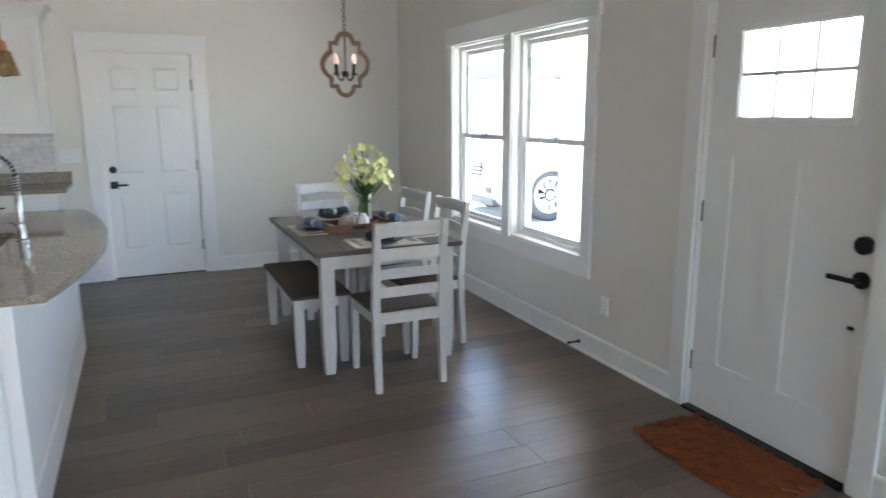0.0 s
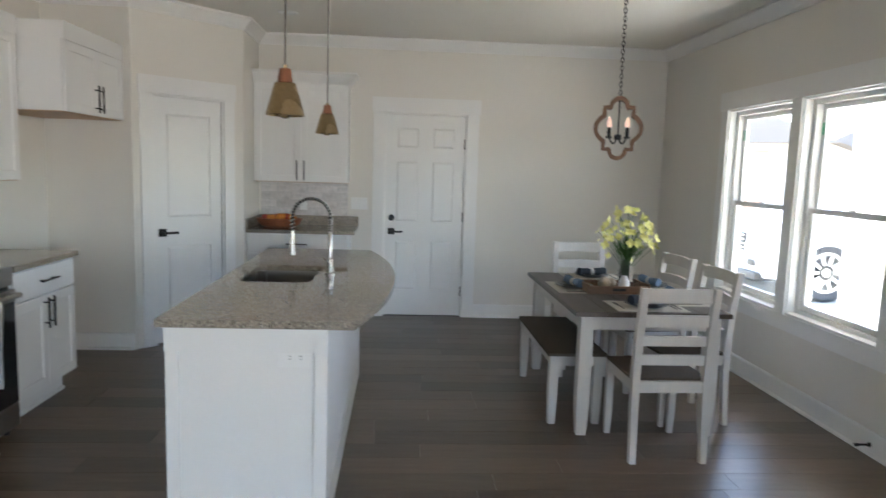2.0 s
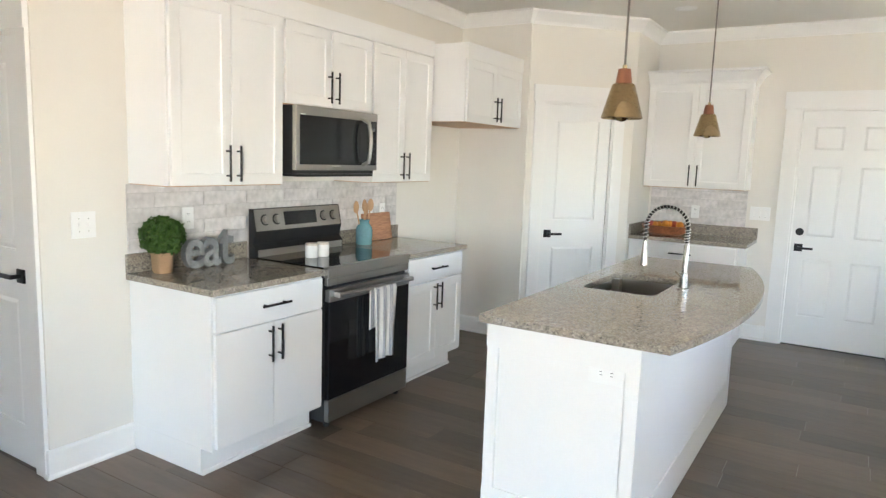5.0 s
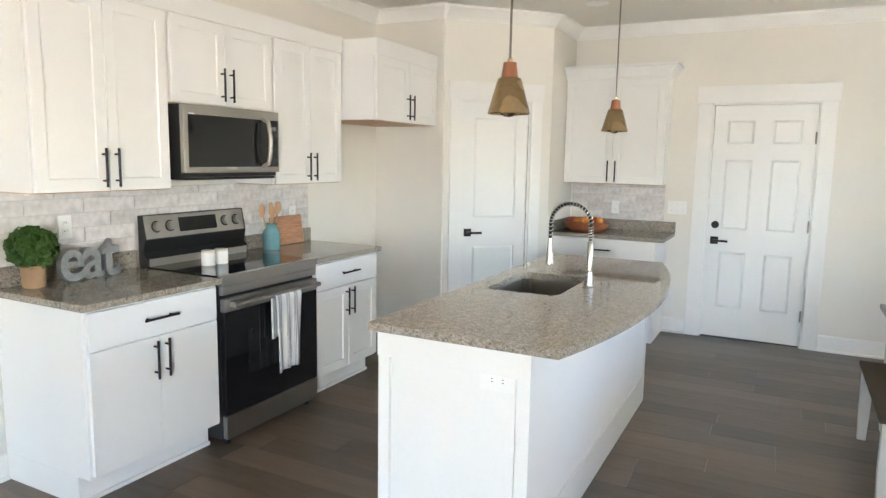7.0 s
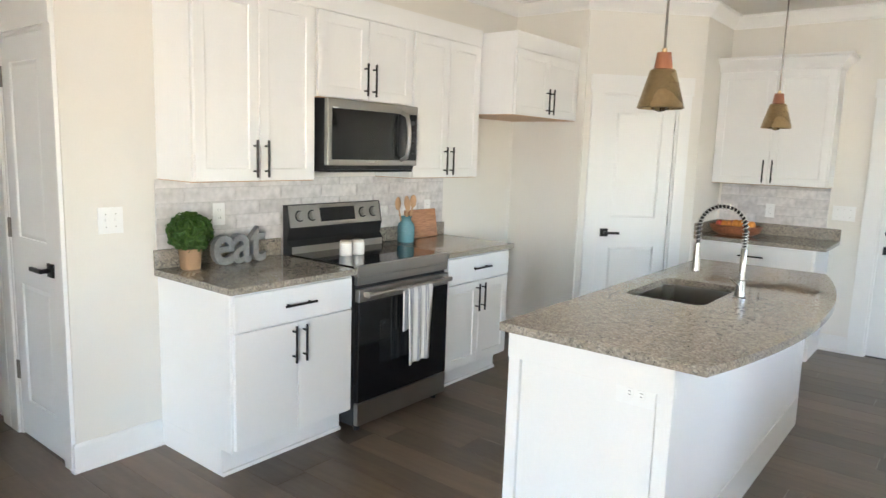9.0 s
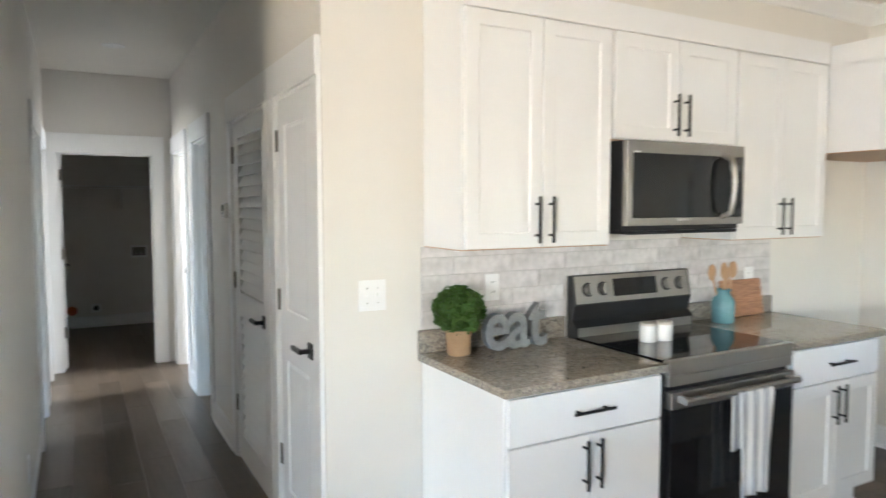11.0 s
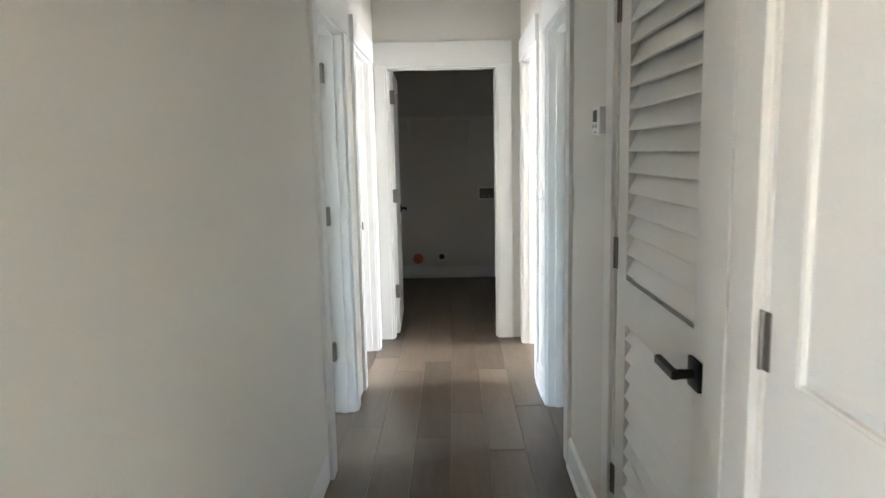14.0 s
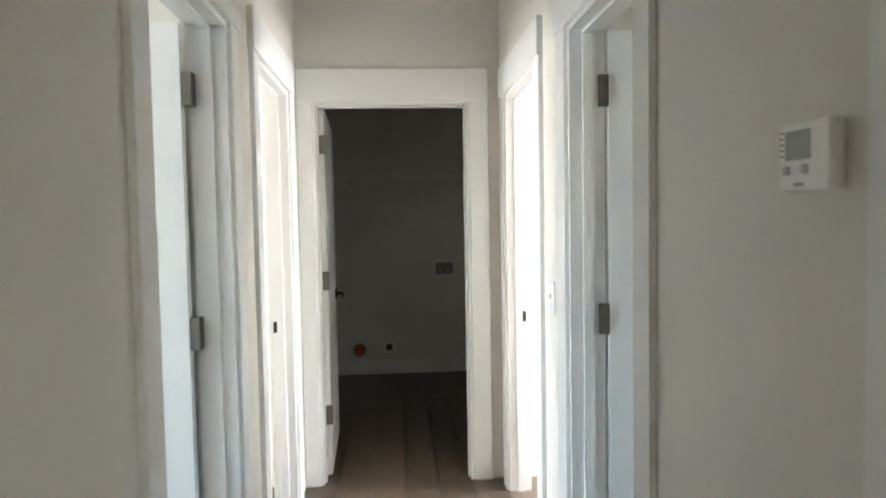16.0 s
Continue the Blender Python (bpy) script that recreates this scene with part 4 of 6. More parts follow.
setting("ground", boxes((-300, 300, -300, 300, -0.6, -0.16)), SOIL, "dry open ground")
setting("driveway", boxes((2.85, 16, 6.9, 11.2, -0.20, -0.055)), CONC, "pale concrete driveway")
setting("road", boxes((16.2, 22.5, -120, 160, -0.25, -0.12)), ROADM, "asphalt residential road")
setting("porch_floor", boxes((2.84, 4.95, -4.6, 6.88, -0.22, -0.03), bevel=0.01), CONC, "pale concrete porch slab")
setting("porch_roof", boxes((2.83, 5.15, -4.9, 7.3, 2.72, 2.90)), TRIM, "white painted porch ceiling")
for y in (6.44, 2.9, -0.8):
    col = thing("porch_column", pose(4.62, y, -0.03), "square white painted porch column", "column", "porch columns")
    part("shaft", boxes((-0.17, 0.17, -0.17, 0.17, 0.16, 2.60), bevel=0.006), TRIM, col)
    part("plinth", boxes((-0.20, 0.20, -0.20, 0.20, 0.0, 0.159), bevel=0.006), TRIM, col)
    part("capital", boxes((-0.20, 0.20, -0.20, 0.20, 2.601, 2.75), bevel=0.006), TRIM, col)

suv = thing("sport_utility_vehicle", pose(4.62, 8.42, -0.055), "white sport utility vehicle parked on the driveway", "car")
WB, WR = (0.92, 3.75), 0.39
low = [(0.10, 0.30), (0.42, 0.28)]
for c in WB:
    low += [(c - 0.46 * math.cos(radians(a)), 0.30 + 0.50 * math.sin(radians(a))) for a in range(0, 181, 15)]
low += [(4.65, 0.32), (4.78, 0.55), (4.76, 1.05), (4.70, 1.12), (1.45, 1.16), (0.45, 1.07), (0.12, 0.98), (0.0, 0.72), (0.02, 0.45)]
bm = bmesh.new()
a = [bm.verts.new((x, 0.0, z)) for x, z in low]
b = [bm.verts.new((x, 1.92, z)) for x, z in low]
for k in range(len(low)):
    j = (k + 1) % len(low)
    bm.faces.new((a[k], a[j], b[j], b[k]))
fa, fb = bm.faces.new(a[::-1]), bm.faces.new(b)
bmesh.ops.bevel(bm, geom=list({*fa.edges, *fb.edges}), offset=0.05, segments=3, affect="EDGES")
part("body", bm, CARW, suv, smooth=True)
cab = [(1.45, 1.15), (2.15, 1.70), (2.6, 1.76), (4.2, 1.74), (4.68, 1.13)]
bm = bmesh.new()
a = [bm.verts.new((x, 0.06 + (z - 1.13) * 0.25, z)) for x, z in cab]
b = [bm.verts.new((x, 1.86 - (z - 1.13) * 0.25, z)) for x, z in cab]
for k in range(len(cab)):
    j = (k + 1) % len(cab)
    bm.faces.new((a[k], a[j], b[j], b[k]))
bm.faces.new(a[::-1]), bm.faces.new(b)
part("cabin_glass", bm, CARGLASS, suv, "dark tinted window glass")
part("roof", boxes((2.15, 4.25, 0.20, 1.72, 1.72, 1.79), bevel=0.03), CARW, suv)
for x in (2.02, 3.0, 3.95):
    part("pillar", bars(((x, 0.055, 1.13), (x + 0.12, 0.205, 1.73), 0.04)), CARW, suv)
part("grille", boxes((-0.02, 0.03, 0.42, 1.50, 0.62, 0.86), bevel=0.01), BPLASTIC, suv, "dark slatted grille")
for k in range(4):
    part("grille_bar", boxes((-0.035, 0.0, 0.42, 1.50, 0.655 + k * 0.055, 0.672 + k * 0.055)), ALLOY, suv)
for y in (0.08, 1.54):
    part("headlight", boxes((0.0, 0.30, y - 0.02, y + 0.32, 0.76, 0.92), bevel=0.03), ALLOY, suv, "clear headlight")
    part("fog_light", boxes((-0.01, 0.12, y + 0.06, y + 0.24, 0.44, 0.53), bevel=0.02), BPLASTIC, suv)
part("bumper_skirt", boxes((0.0, 0.35, 0.1, 1.82, 0.26, 0.36), bevel=0.02), BPLASTIC, suv)
part("side_mirror", boxes((1.62, 1.80, -0.20, 0.02, 1.14, 1.30), bevel=0.03), CARW, suv)
part("door_handle", boxes((2.85, 3.05, -0.025, 0.0, 0.95, 0.98), bevel=0.005), CARW, suv)
for c in WB:
    for y in (0.12, 1.80):
        w = part("wheel", bars(((c, y - 0.10, WR), (c, y + 0.10, WR), 0.10), seg=20), BPLASTIC, suv)
        ring = lathe([(0.27, -0.11), (0.35, -0.12), (WR, -0.09), (WR, 0.09), (0.35, 0.12), (0.27, 0.11), (0.27, -0.11)], 40)
        part("tyre", ring, RUBBER, w, smooth=True, m=pose(c, y, WR, 90, 0, 0))
        rim = lathe([(0.235, -0.10), (0.272, -0.105), (0.272, 0.10), (0.235, 0.10), (0.235, -0.10)], 40)
        for k in range(10):
            r2 = boxes((0.03, 0.245, -0.02, 0.02, 0.072, 0.095), bevel=0.005)
            r2.transform(pose(0, 0, 0, 0, 0, 36 * k))
            tmp = bpy.data.meshes.new("tmp")
            r2.to_mesh(tmp)
            r2.free()
            rim.from_mesh(tmp)
            bpy.data.meshes.remove(tmp)
        cyl(rim, (0, 0, 0.06), (0, 0, 0.10), 0.06, seg=20)
        part("rim", rim, ALLOY, w, "silver multi-spoke alloy rim", m=pose(c, y, WR, 90 if y < 1 else -90, 0, 0))


def house(x, y, turn, w, dpt, h, rise, mat, label):
    d = thing("house", pose(x, y, -0.16, 0, 0, turn), label, "house")
    part("wall", boxes((-w / 2, w / 2, 0, dpt, 0, h)), mat, d)
    bm = bmesh.new()
    o = 0.4
    pts = [(-w / 2 - o, h - 0.1), (0, h + rise), (w / 2 + o, h - 0.1)]
    a = [bm.verts.new((px, -o, pz)) for px, pz in pts]
    b = [bm.verts.new((px, dpt + o, pz)) for px, pz in pts]
    for k in range(3):
        j = (k + 1) % 3
        bm.faces.new((a[k], a[j], b[j], b[k]))
    bm.faces.new(a), bm.faces.new(b[::-1])
    part("roof", bm, ROOFM, d)
    g = part("garage_door", boxes((-w * 0.3, w * 0.3, -0.06, 0.0, 0.02, h * 0.72), bevel=0.01), BPLASTIC, d, "dark garage door")
    for k in range(3):
        part("window", boxes((-w * 0.42 + k * w * 0.38, -w * 0.36 + k * w * 0.38, -0.05, 0.0, h * 0.45, h * 0.8)), CARGLASS, d)
    return d


house(29, 42, 150, 6.0, 9, 3.0, 1.7, SIDING, "pale blue house with a gable roof across the road")
house(17.5, 33, 140, 9.0, 9, 3.1, 2.0, TAN, "tan house with a dark garage across the road")
post = thing("brick_pier", pose(11.8, 22.0, -0.16), "orange brick pier with a pale cap", "pier")
part("shaft", boxes((-0.3, 0.3, -0.3, 0.3, 0, 2.6), bevel=0.01), BRICKC, post)
part("cap", boxes((-0.4, 0.4, -0.4, 0.4, 2.6, 2.75), bevel=0.02), CONC, post)


# ---- dining set ----
TX0, TX1, TY0, TY1 = 0.990, 1.910, 3.840, 5.299
tab = thing("dining_table", pose(0, 0, 0), "white dining table with a dark stained plank top", "table")
n = 5
for k in range(n):
    a, b = TX0 + (TX1 - TX0) * k / n, TX0 + (TX1 - TX0) * (k + 1) / n
    part("top_board", boxes((a + 0.0006, b - 0.0006, TY0, TY1, 0.722, 0.75), bevel=0.003), TOPW, tab, "dark stained top board" if k == 0 else "")
i = 0.055
part("apron", boxes((TX0 + i + 0.02, TX1 - i - 0.02, TY0 + i, TY0 + i + 0.022, 0.635, 0.7215)), PAINTW, tab)
part("apron", boxes((TX0 + i + 0.02, TX1 - i - 0.02, TY1 - i - 0.022, TY1 - i, 0.635, 0.7215)), PAINTW, tab)
part("apron", boxes((TX0 + i, TX0 + i + 0.022, TY0 + i + 0.02, TY1 - i - 0.02, 0.635, 0.7215)), PAINTW, tab)
part("apron", boxes((TX1 - i - 0.022, TX1 - i, TY0 + i + 0.02, TY1 - i - 0.02, 0.635, 0.7215)), PAINTW, tab)


def leg(root, x, y, top, wide, foot, name="leg", bend=0.18):
    """A square leg that tapers in over its last part."""
    bm = bmesh.new()
    rings = []
    for w, z in ((foot, 0.0), (wide, bend), (wide, top)):
        rings.append([bm.verts.new((x + sx * w / 2, y + sy * w / 2, z)) for sx, sy in ((-1, -1), (1, -1), (1, 1), (-1, 1))])
    for a, b in zip(rings, rings[1:]):
        for k in range(4):
            bm.faces.new((a[k], a[(k + 1) % 4], b[(k + 1) % 4], b[k]))
    bm.faces.new(rings[0][::-1]), bm.faces.new(rings[-1])
    bmesh.ops.bevel(bm, geom=[e for e in bm.edges if abs(e.verts[0].co.z - e.verts[1].co.z) > 0.05], offset=0.004, segments=2, affect="EDGES")
    return part(name, bm, PAINTW, root)


for x in (TX0 + 0.082, TX1 - 0.082):
    for y in (TY0 + 0.082, TY1 - 0.082):
        leg(tab, x, y, 0.7215, 0.078, 0.058)


def cushion(x0, x1, y0, y1, z0, z1):
    bm = bmesh.new()
    nx, ny = 8, 8
    grid = []
    for j in range(ny + 1):
        row = []
        for k in range(nx + 1):
            u, v = k / nx, j / ny
            dome = (1 - (2 * u - 1) ** 4) * (1 - (2 * v - 1) ** 4)
            row.append(bm.verts.new((x0 + (x1 - x0) * u, y0 + (y1 - y0) * v, z0 + (z1 - z0) * (0.35 + 0.65 * dome))))
        grid.append(row)
    for j in range(ny):
        for k in range(nx):
            bm.faces.new((grid[j][k], grid[j][k + 1], grid[j + 1][k + 1], grid[j + 1][k]))
    rim = [e for e in bm.edges if e.is_boundary]
    ext = bmesh.ops.extrude_edge_only(bm, edges=rim)
    for v in ext["geom"]:
        if isinstance(v, bmesh.types.BMVert):
            v.co.z = z0
    return bm


def slat(bm, x0, x1, y, z0, z1, bowing=0.022, t=0.018, n=8):
    """A ladder-back slat that bows backwards and arches a little."""
    rows = []
    for k in range(n + 1):
        u = k / n
        s = 1 - (2 * u - 1) ** 2
        x = x0 + (x1 - x0) * u
        yy, lift = y - bowing * s, 0.006 * s
        rows.append([bm.verts.new((x, yy, z0 + lift)), bm.verts.new((x, yy + t, z0 + lift)), bm.verts.new((x, yy + t, z1 + lift)), bm.verts.new((x, yy, z1 + lift))])
    for a, b in zip(rows, rows[1:]):
        for k in range(4):
            bm.faces.new((a[k], a[(k + 1) % 4], b[(k + 1) % 4], b[k]))
    bm.faces.new(rows[0]), bm.faces.new(rows[-1][::-1])
    return bm


CHAIR = "white ladder-back dining chair with a brown padded seat"
ch = thing("dining_chair", pose(0, 0, 0), CHAIR, "chair", "chairs round the table")
CW = 0.43
for s in (-1, 1):
    bm = bmesh.new()
    rings = []
    for y, z, w in ((-0.015, 0.0, 0.034), (0.005, 0.30, 0.040), (0.010, 0.47, 0.042), (-0.005, 0.70, 0.040), (-0.045, 0.955, 0.036)):
        x = s * (CW / 2 - 0.02)
        rings.append([bm.verts.new((x + a * w / 2, y + b * w / 2, z)) for a, b in ((-1, -1), (1, -1), (1, 1), (-1, 1))])
    for a, b in zip(rings, rings[1:]):
        for k in range(4):
            bm.faces.new((a[k], a[(k + 1) % 4], b[(k + 1) % 4], b[k]))
    bm.faces.new(rings[0][::-1]), bm.faces.new(rings[-1])
    part("back_post", bm, PAINTW, ch)
    leg(ch, s * (CW / 2 - 0.022), 0.405, 0.44, 0.042, 0.032, "front_leg", 0.12)
for z, hgt, y in ((0.875, 0.075, -0.040), (0.745, 0.062, -0.018), (0.640, 0.052, -0.008), (0.535, 0.055, -0.001)):
    part("back_slat", slat(bmesh.new(), -CW / 2 + 0.038, CW / 2 - 0.038, y, z, z + hgt), PAINTW, ch)
part("seat_rail", boxes((-CW / 2 + 0.04, CW / 2 - 0.04, -0.004, 0.018, 0.385, 0.445)), PAINTW, ch)
part("seat_rail", boxes((-CW / 2 + 0.04, CW / 2 - 0.04, 0.392, 0.414, 0.385, 0.445)), PAINTW, ch)
for s in (-1, 1):
    part("seat_rail", boxes((s * (CW / 2 - 0.022) - 0.011, s * (CW / 2 - 0.022) + 0.011, 0.02, 0.39, 0.385, 0.445)), PAINTW, ch)
part("seat", cushion(-CW / 2 + 0.006, CW / 2 - 0.006, 0.022, 0.43, 0.446, 0.49), FABRIC, ch, "brown padded seat", smooth=True)
copy_thing(ch, pose(1.48, 5.61, 0, 0, 0, 180))
copy_thing(ch, pose(1.995, 4.27, 0, 0, 0, 95))
copy_thing(ch, pose(1.975, 4.885, 0, 0, 0, 97))
ch.matrix_world = pose(1.44, 3.54, 0, 0, 0, 1)

ben = thing("dining_bench", pose(0, 0, 0), "white dining bench with a long brown padded seat", "bench")
BX0, BX1, BY0, BY1 = 0.905, 1.240, 4.06, 5.05
for x in (BX0 + 0.03, BX1 - 0.03):
    for y in (BY0 + 0.03, BY1 - 0.03):
        leg(ben, x, y, 0.43, 0.056, 0.042)
for r in ((BX0 + 0.015, BX0 + 0.037, BY0 + 0.055, BY1 - 0.055), (BX1 - 0.037, BX1 - 0.015, BY0 + 0.055, BY1 - 0.055), (BX0 + 0.055, BX1 - 0.055, BY0 + 0.015, BY0 + 0.037), (BX0 + 0.055, BX1 - 0.055, BY1 - 0.037, BY1 - 0.015)):
    part("seat_rail", boxes((*r, 0.365, 0.4295)), PAINTW, ben)
part("seat", cushion(BX0 - 0.012, BX1 + 0.012, BY0 - 0.012, BY1 + 0.012, 0.4305, 0.485), FABRIC, ben, "brown padded bench seat", smooth=True)


# ---- hanging lamps ----
BULB = glow_mat("warm_bulb", (1.0, 0.66, 0.50), 0.05)
CLEARB = glass_mat("clear_bulb_glass")


def pendant(x, y, z):
    d = thing("pendant_lamp", pose(x, y, z), "small hammered brass pendant lamp with a wooden cap", "lamp", "pendant lamps over the island")
    part("shade", lathe([(0.076, 0.0), (0.080, 0.003), (0.044, 0.130), (0.038, 0.134), (0.0, 0.134), (0.0, 0.130), (0.038, 0.129), (0.076, 0.0)], 40), BRASS, d, "hammered brass shade", smooth=True)
    part("cap", lathe([(0, 0.134), (0.032, 0.134), (0.024, 0.190), (0.0, 0.190)], 24), WOODC, d, "reddish wooden cap", smooth=True)
    part("rod", bars(((0, 0, 0.19), (0, 0, H - z - 0.028), 0.0045)), HINGE, d)
    part("ferrule", bars(((0, 0, 0.189), (0, 0, 0.205), 0.009)), BRASS, d)
    part("canopy", lathe([(0, H - z - 0.03), (0.035, H - z - 0.03), (0.062, H - z - 0.014), (0.064, H - z - 0.001), (0, H - z - 0.001)], 32), BRASS, d, "brass ceiling canopy", smooth=True)
    part("bulb", lathe([(0, -0.012), (0.018, -0.008), (0.030, 0.015), (0.028, 0.04), (0.015, 0.075), (0.0, 0.08)], 20), CLEARB, d, smooth=True)
    return d


pendant(-0.505, 3.03, 1.730)
pendant(-0.525, 4.82, 1.742)

CHWOOD = surface("warm_weathered_wood", (0.21, 0.115, 0.068), 0.5, vary=0.25, scale=9, fine=60, bump=0.15)
cx, cy, cz = 1.462, 4.75, 1.64
cha = thing("chandelier", pose(cx, cy, cz, 0, 0, -18), "quatrefoil wood and dark metal chandelier with four candle bulbs", "chandelier")


def quatrefoil():
    """Outline of the lantern frame, a stepped quatrefoil, as (across, up)."""
    pts = []
    side = [(0.165 * math.cos(radians(a)), 0.215 + 0.118 * math.sin(radians(a))) for a in range(-52, 53, 8)]
    top = [(0.058 * math.cos(radians(a)), 0.372 + 0.058 * math.sin(radians(a))) for a in range(0, 181, 18)]
    pts += side
    pts += [(0.104, 0.315), (0.104, 0.365), (0.06, 0.365)]
    pts += top
    pts += [(-0.06, 0.365), (-0.104, 0.365), (-0.104, 0.315)]
    pts += [(-x, z) for x, z in reversed(side)]
    pts += [(-0.104, 0.115), (-0.104, 0.065), (-0.06, 0.065)]
    pts += [(x, 0.43 - z) for x, z in reversed(top)]
    pts += [(0.06, 0.065), (0.104, 0.065), (0.104, 0.115)]
    return pts


def ribbon(pts, w, t, turn):
    """A flat wooden band bent round an outline."""
    bm = bmesh.new()
    n, rows = len(pts), []
    for k in range(n):
        x, z = pts[k]
        dx, dz = pts[(k + 1) % n][0] - pts[k - 1][0], pts[(k + 1) % n][1] - pts[k - 1][1]
        s = math.hypot(dx, dz) or 1
        nx, nz = dz / s * t / 2, -dx / s * t / 2
        rows.append([bm.verts.new((x + nx, -w / 2, z + nz)), bm.verts.new((x + nx, w / 2, z + nz)), bm.verts.new((x - nx, w / 2, z - nz)), bm.verts.new((x - nx, -w / 2, z - nz))])
    for k in range(n):
        a, b = rows[k], rows[(k + 1) % n]
        for i in range(4):
            bm.faces.new((a[i], a[(i + 1) % 4], b[(i + 1) % 4], b[i]))
    bm.transform(pose(0, 0, 0, 0, 0, turn))
    return bm


part("frame", ribbon([(0.92 * x, 0.94 * z) for x, z in quatrefoil()], 0.090, 0.028, 0), CHWOOD, cha, "weathered wooden quatrefoil frame")
part("stem", bars(((0, 0, 0.13), (0, 0, 0.41), 0.005), ((0, 0, 0.125), (0, 0, 0.16), 0.024)), BLACK, cha)
for k in range(4):
    a = radians(45 + 90 * k)
    px, py = 0.085 * math.cos(a), 0.085 * math.sin(a)
    arm = part("arm", tube([(px * s, py * s, 0.145 - 0.045 * math.sin(math.pi * s)) for s in [i / 10 for i in range(11)]], 0.005), BLACK, cha, smooth=True)
    part("candle_sleeve", bars(((px, py, 0.14), (px, py, 0.205), 0.012), ((px, py, 0.138), (px, py, 0.145), 0.022)), BLACK, arm)
    part("bulb", lathe([(0, 0.205), (0.009, 0.206), (0.016, 0.225), (0.015, 0.245), (0.006, 0.268), (0, 0.278)], 14, (px, py, 0)), BULB, arm, "lit candle bulb", smooth=True)
links = bmesh.new()
zz = 0.402
k = 0
while zz < H - cz - 0.03:
    lk = tube([(0.010 * math.cos(t) * (1 if k % 2 else 0), 0.010 * math.cos(t) * (0 if k % 2 else 1), zz + 0.016 + 0.018 * math.sin(t)) for t in [2 * math.pi * i / 10 for i in range(10)]], 0.0028, 5, True)
    tmp = bpy.data.meshes.new("tmp")
    lk.to_mesh(tmp)
    lk.free()
    links.from_mesh(tmp)
    bpy.data.meshes.remove(tmp)
    zz += 0.027
    k += 1
part("chain", links, BLACK, cha, smooth=True)
part("canopy", lathe([(0, H - cz - 0.03), (0.04, H - cz - 0.028), (0.064, H - cz - 0.012), (0.066, H - cz - 0.001), (0, H - cz - 0.001)], 30), BLACK, cha, "dark ceiling canopy", smooth=True)
for x, y in ((-0.99, 6.02), (-1.69, 4.82), (-6.09, 1.42)):
    dl = thing("recessed_light", pose(x, y, H), "white recessed ceiling light, switched off", "ceiling light")
    part("trim_ring", lathe([(0.055, -0.002), (0.060, -0.006), (0.078, -0.007), (0.086, -0.0005), (0.055, -0.0005), (0.055, -0.002)], 32), TRIM, dl, smooth=True)
    part("lens", bars(((0, 0, -0.003), (0, 0, -0.0005), 0.055), seg=32), PLATE, dl)

# ---- small things ----
def plate(m, w, h, toggles, label, name="switch_plate", kind="outlet"):
    """A wall plate on the face y=0."""
    d = thing(name, m, label, "switch" if toggles else "outlet")
    part("cover", boxes((-w / 2, w / 2, -0.006, -0.0005, -h / 2, h / 2), bevel=0.002), PLATE, d)
    for k in range(toggles):
        x = (k - (toggles - 1) / 2) * 0.046
        part("toggle", boxes((x - 0.005, x + 0.005, -0.016, -0.006, -0.004, 0.012), bevel=0.001), PLATE, d)
        for z in (-0.03, 0.03):
            part("screw", bars(((x, -0.0059, z), (x, -0.0072, z), 0.0028), seg=8), CHROME, d)
    if not toggles:
        for s in (-1, 1):
            o = part("socket", boxes((-0.016, 0.016, -0.0085, -0.006, s * 0.021 - 0.014, s * 0.021 + 0.014), bevel=0.002), PLATE, d)
            for x in (-0.006, 0.006):
                part("slot", boxes((x - 0.001, x + 0.001, -0.0092, -0.0086, s * 0.021 - 0.003, s * 0.021 + 0.006)), BPLASTIC, o)
    return d


plate(pose(XR, 2.165, 1.185, 0, 0, 90), 0.118, 0.125, 2, "white double light switch plate on the wall")
plate(pose(XR + 0.010, 2.735, 1.185, 0, 0, 90), 0.072, 0.118, 0, "white outlet on the tiled backsplash", "wall_outlet")
plate(pose(XR + 0.010, 4.47, 1.14, 0, 0, 90), 0.072, 0.118, 0, "white outlet on the tiled backsplash", "wall_outlet")
plate(pose(-0.985, YB - 0.010, 1.135), 0.072, 0.118, 0, "white outlet on the tiled backsplash", "wall_outlet")
plate(pose(-0.432, YB, 1.155), 0.165, 0.12, 3, "white triple light switch plate beside the door")
plate(pose(XF, 3.405, 0.355, 0, 0, -90), 0.072, 0.118, 0, "white wall outlet low on the wall", "wall_outlet")
plate(pose(-3.95, HL, 0.30, 0, 0, 180), 0.072, 0.118, 0, "white wall outlet low on the hall wall", "wall_outlet")
plate(pose(-6.20, HR, 1.14), 0.072, 0.118, 1, "white light switch plate in the hall")
o = plate(pose(-0.424, Y0 + 0.0035, 0.770, 0, 90, 0), 0.084, 0.138, 0, "white outlet on the end of the island", "wall_outlet")

th = thing("thermostat", pose(-4.655, HR, 1.519) @ Matrix.Diagonal((0.88, 0.9, 0.9, 1)), "white digital thermostat with a grey screen", "thermostat")
part("case", boxes((-0.062, 0.062, -0.028, -0.0005, -0.052, 0.052), bevel=0.006), PLATE, th)
part("screen", boxes((-0.044, 0.020, -0.0295, -0.0284, -0.004, 0.040)), surface("grey_lcd", (0.20, 0.23, 0.20), 0.2, bump=0), th, "grey LCD screen")
for x in (-0.04, 0.008):
    part("button", boxes((x - 0.008, x + 0.008, -0.031, -0.0284, -0.026, -0.012), bevel=0.002), surface("grey_button", (0.35, 0.36, 0.38), 0.4, bump=0), th)
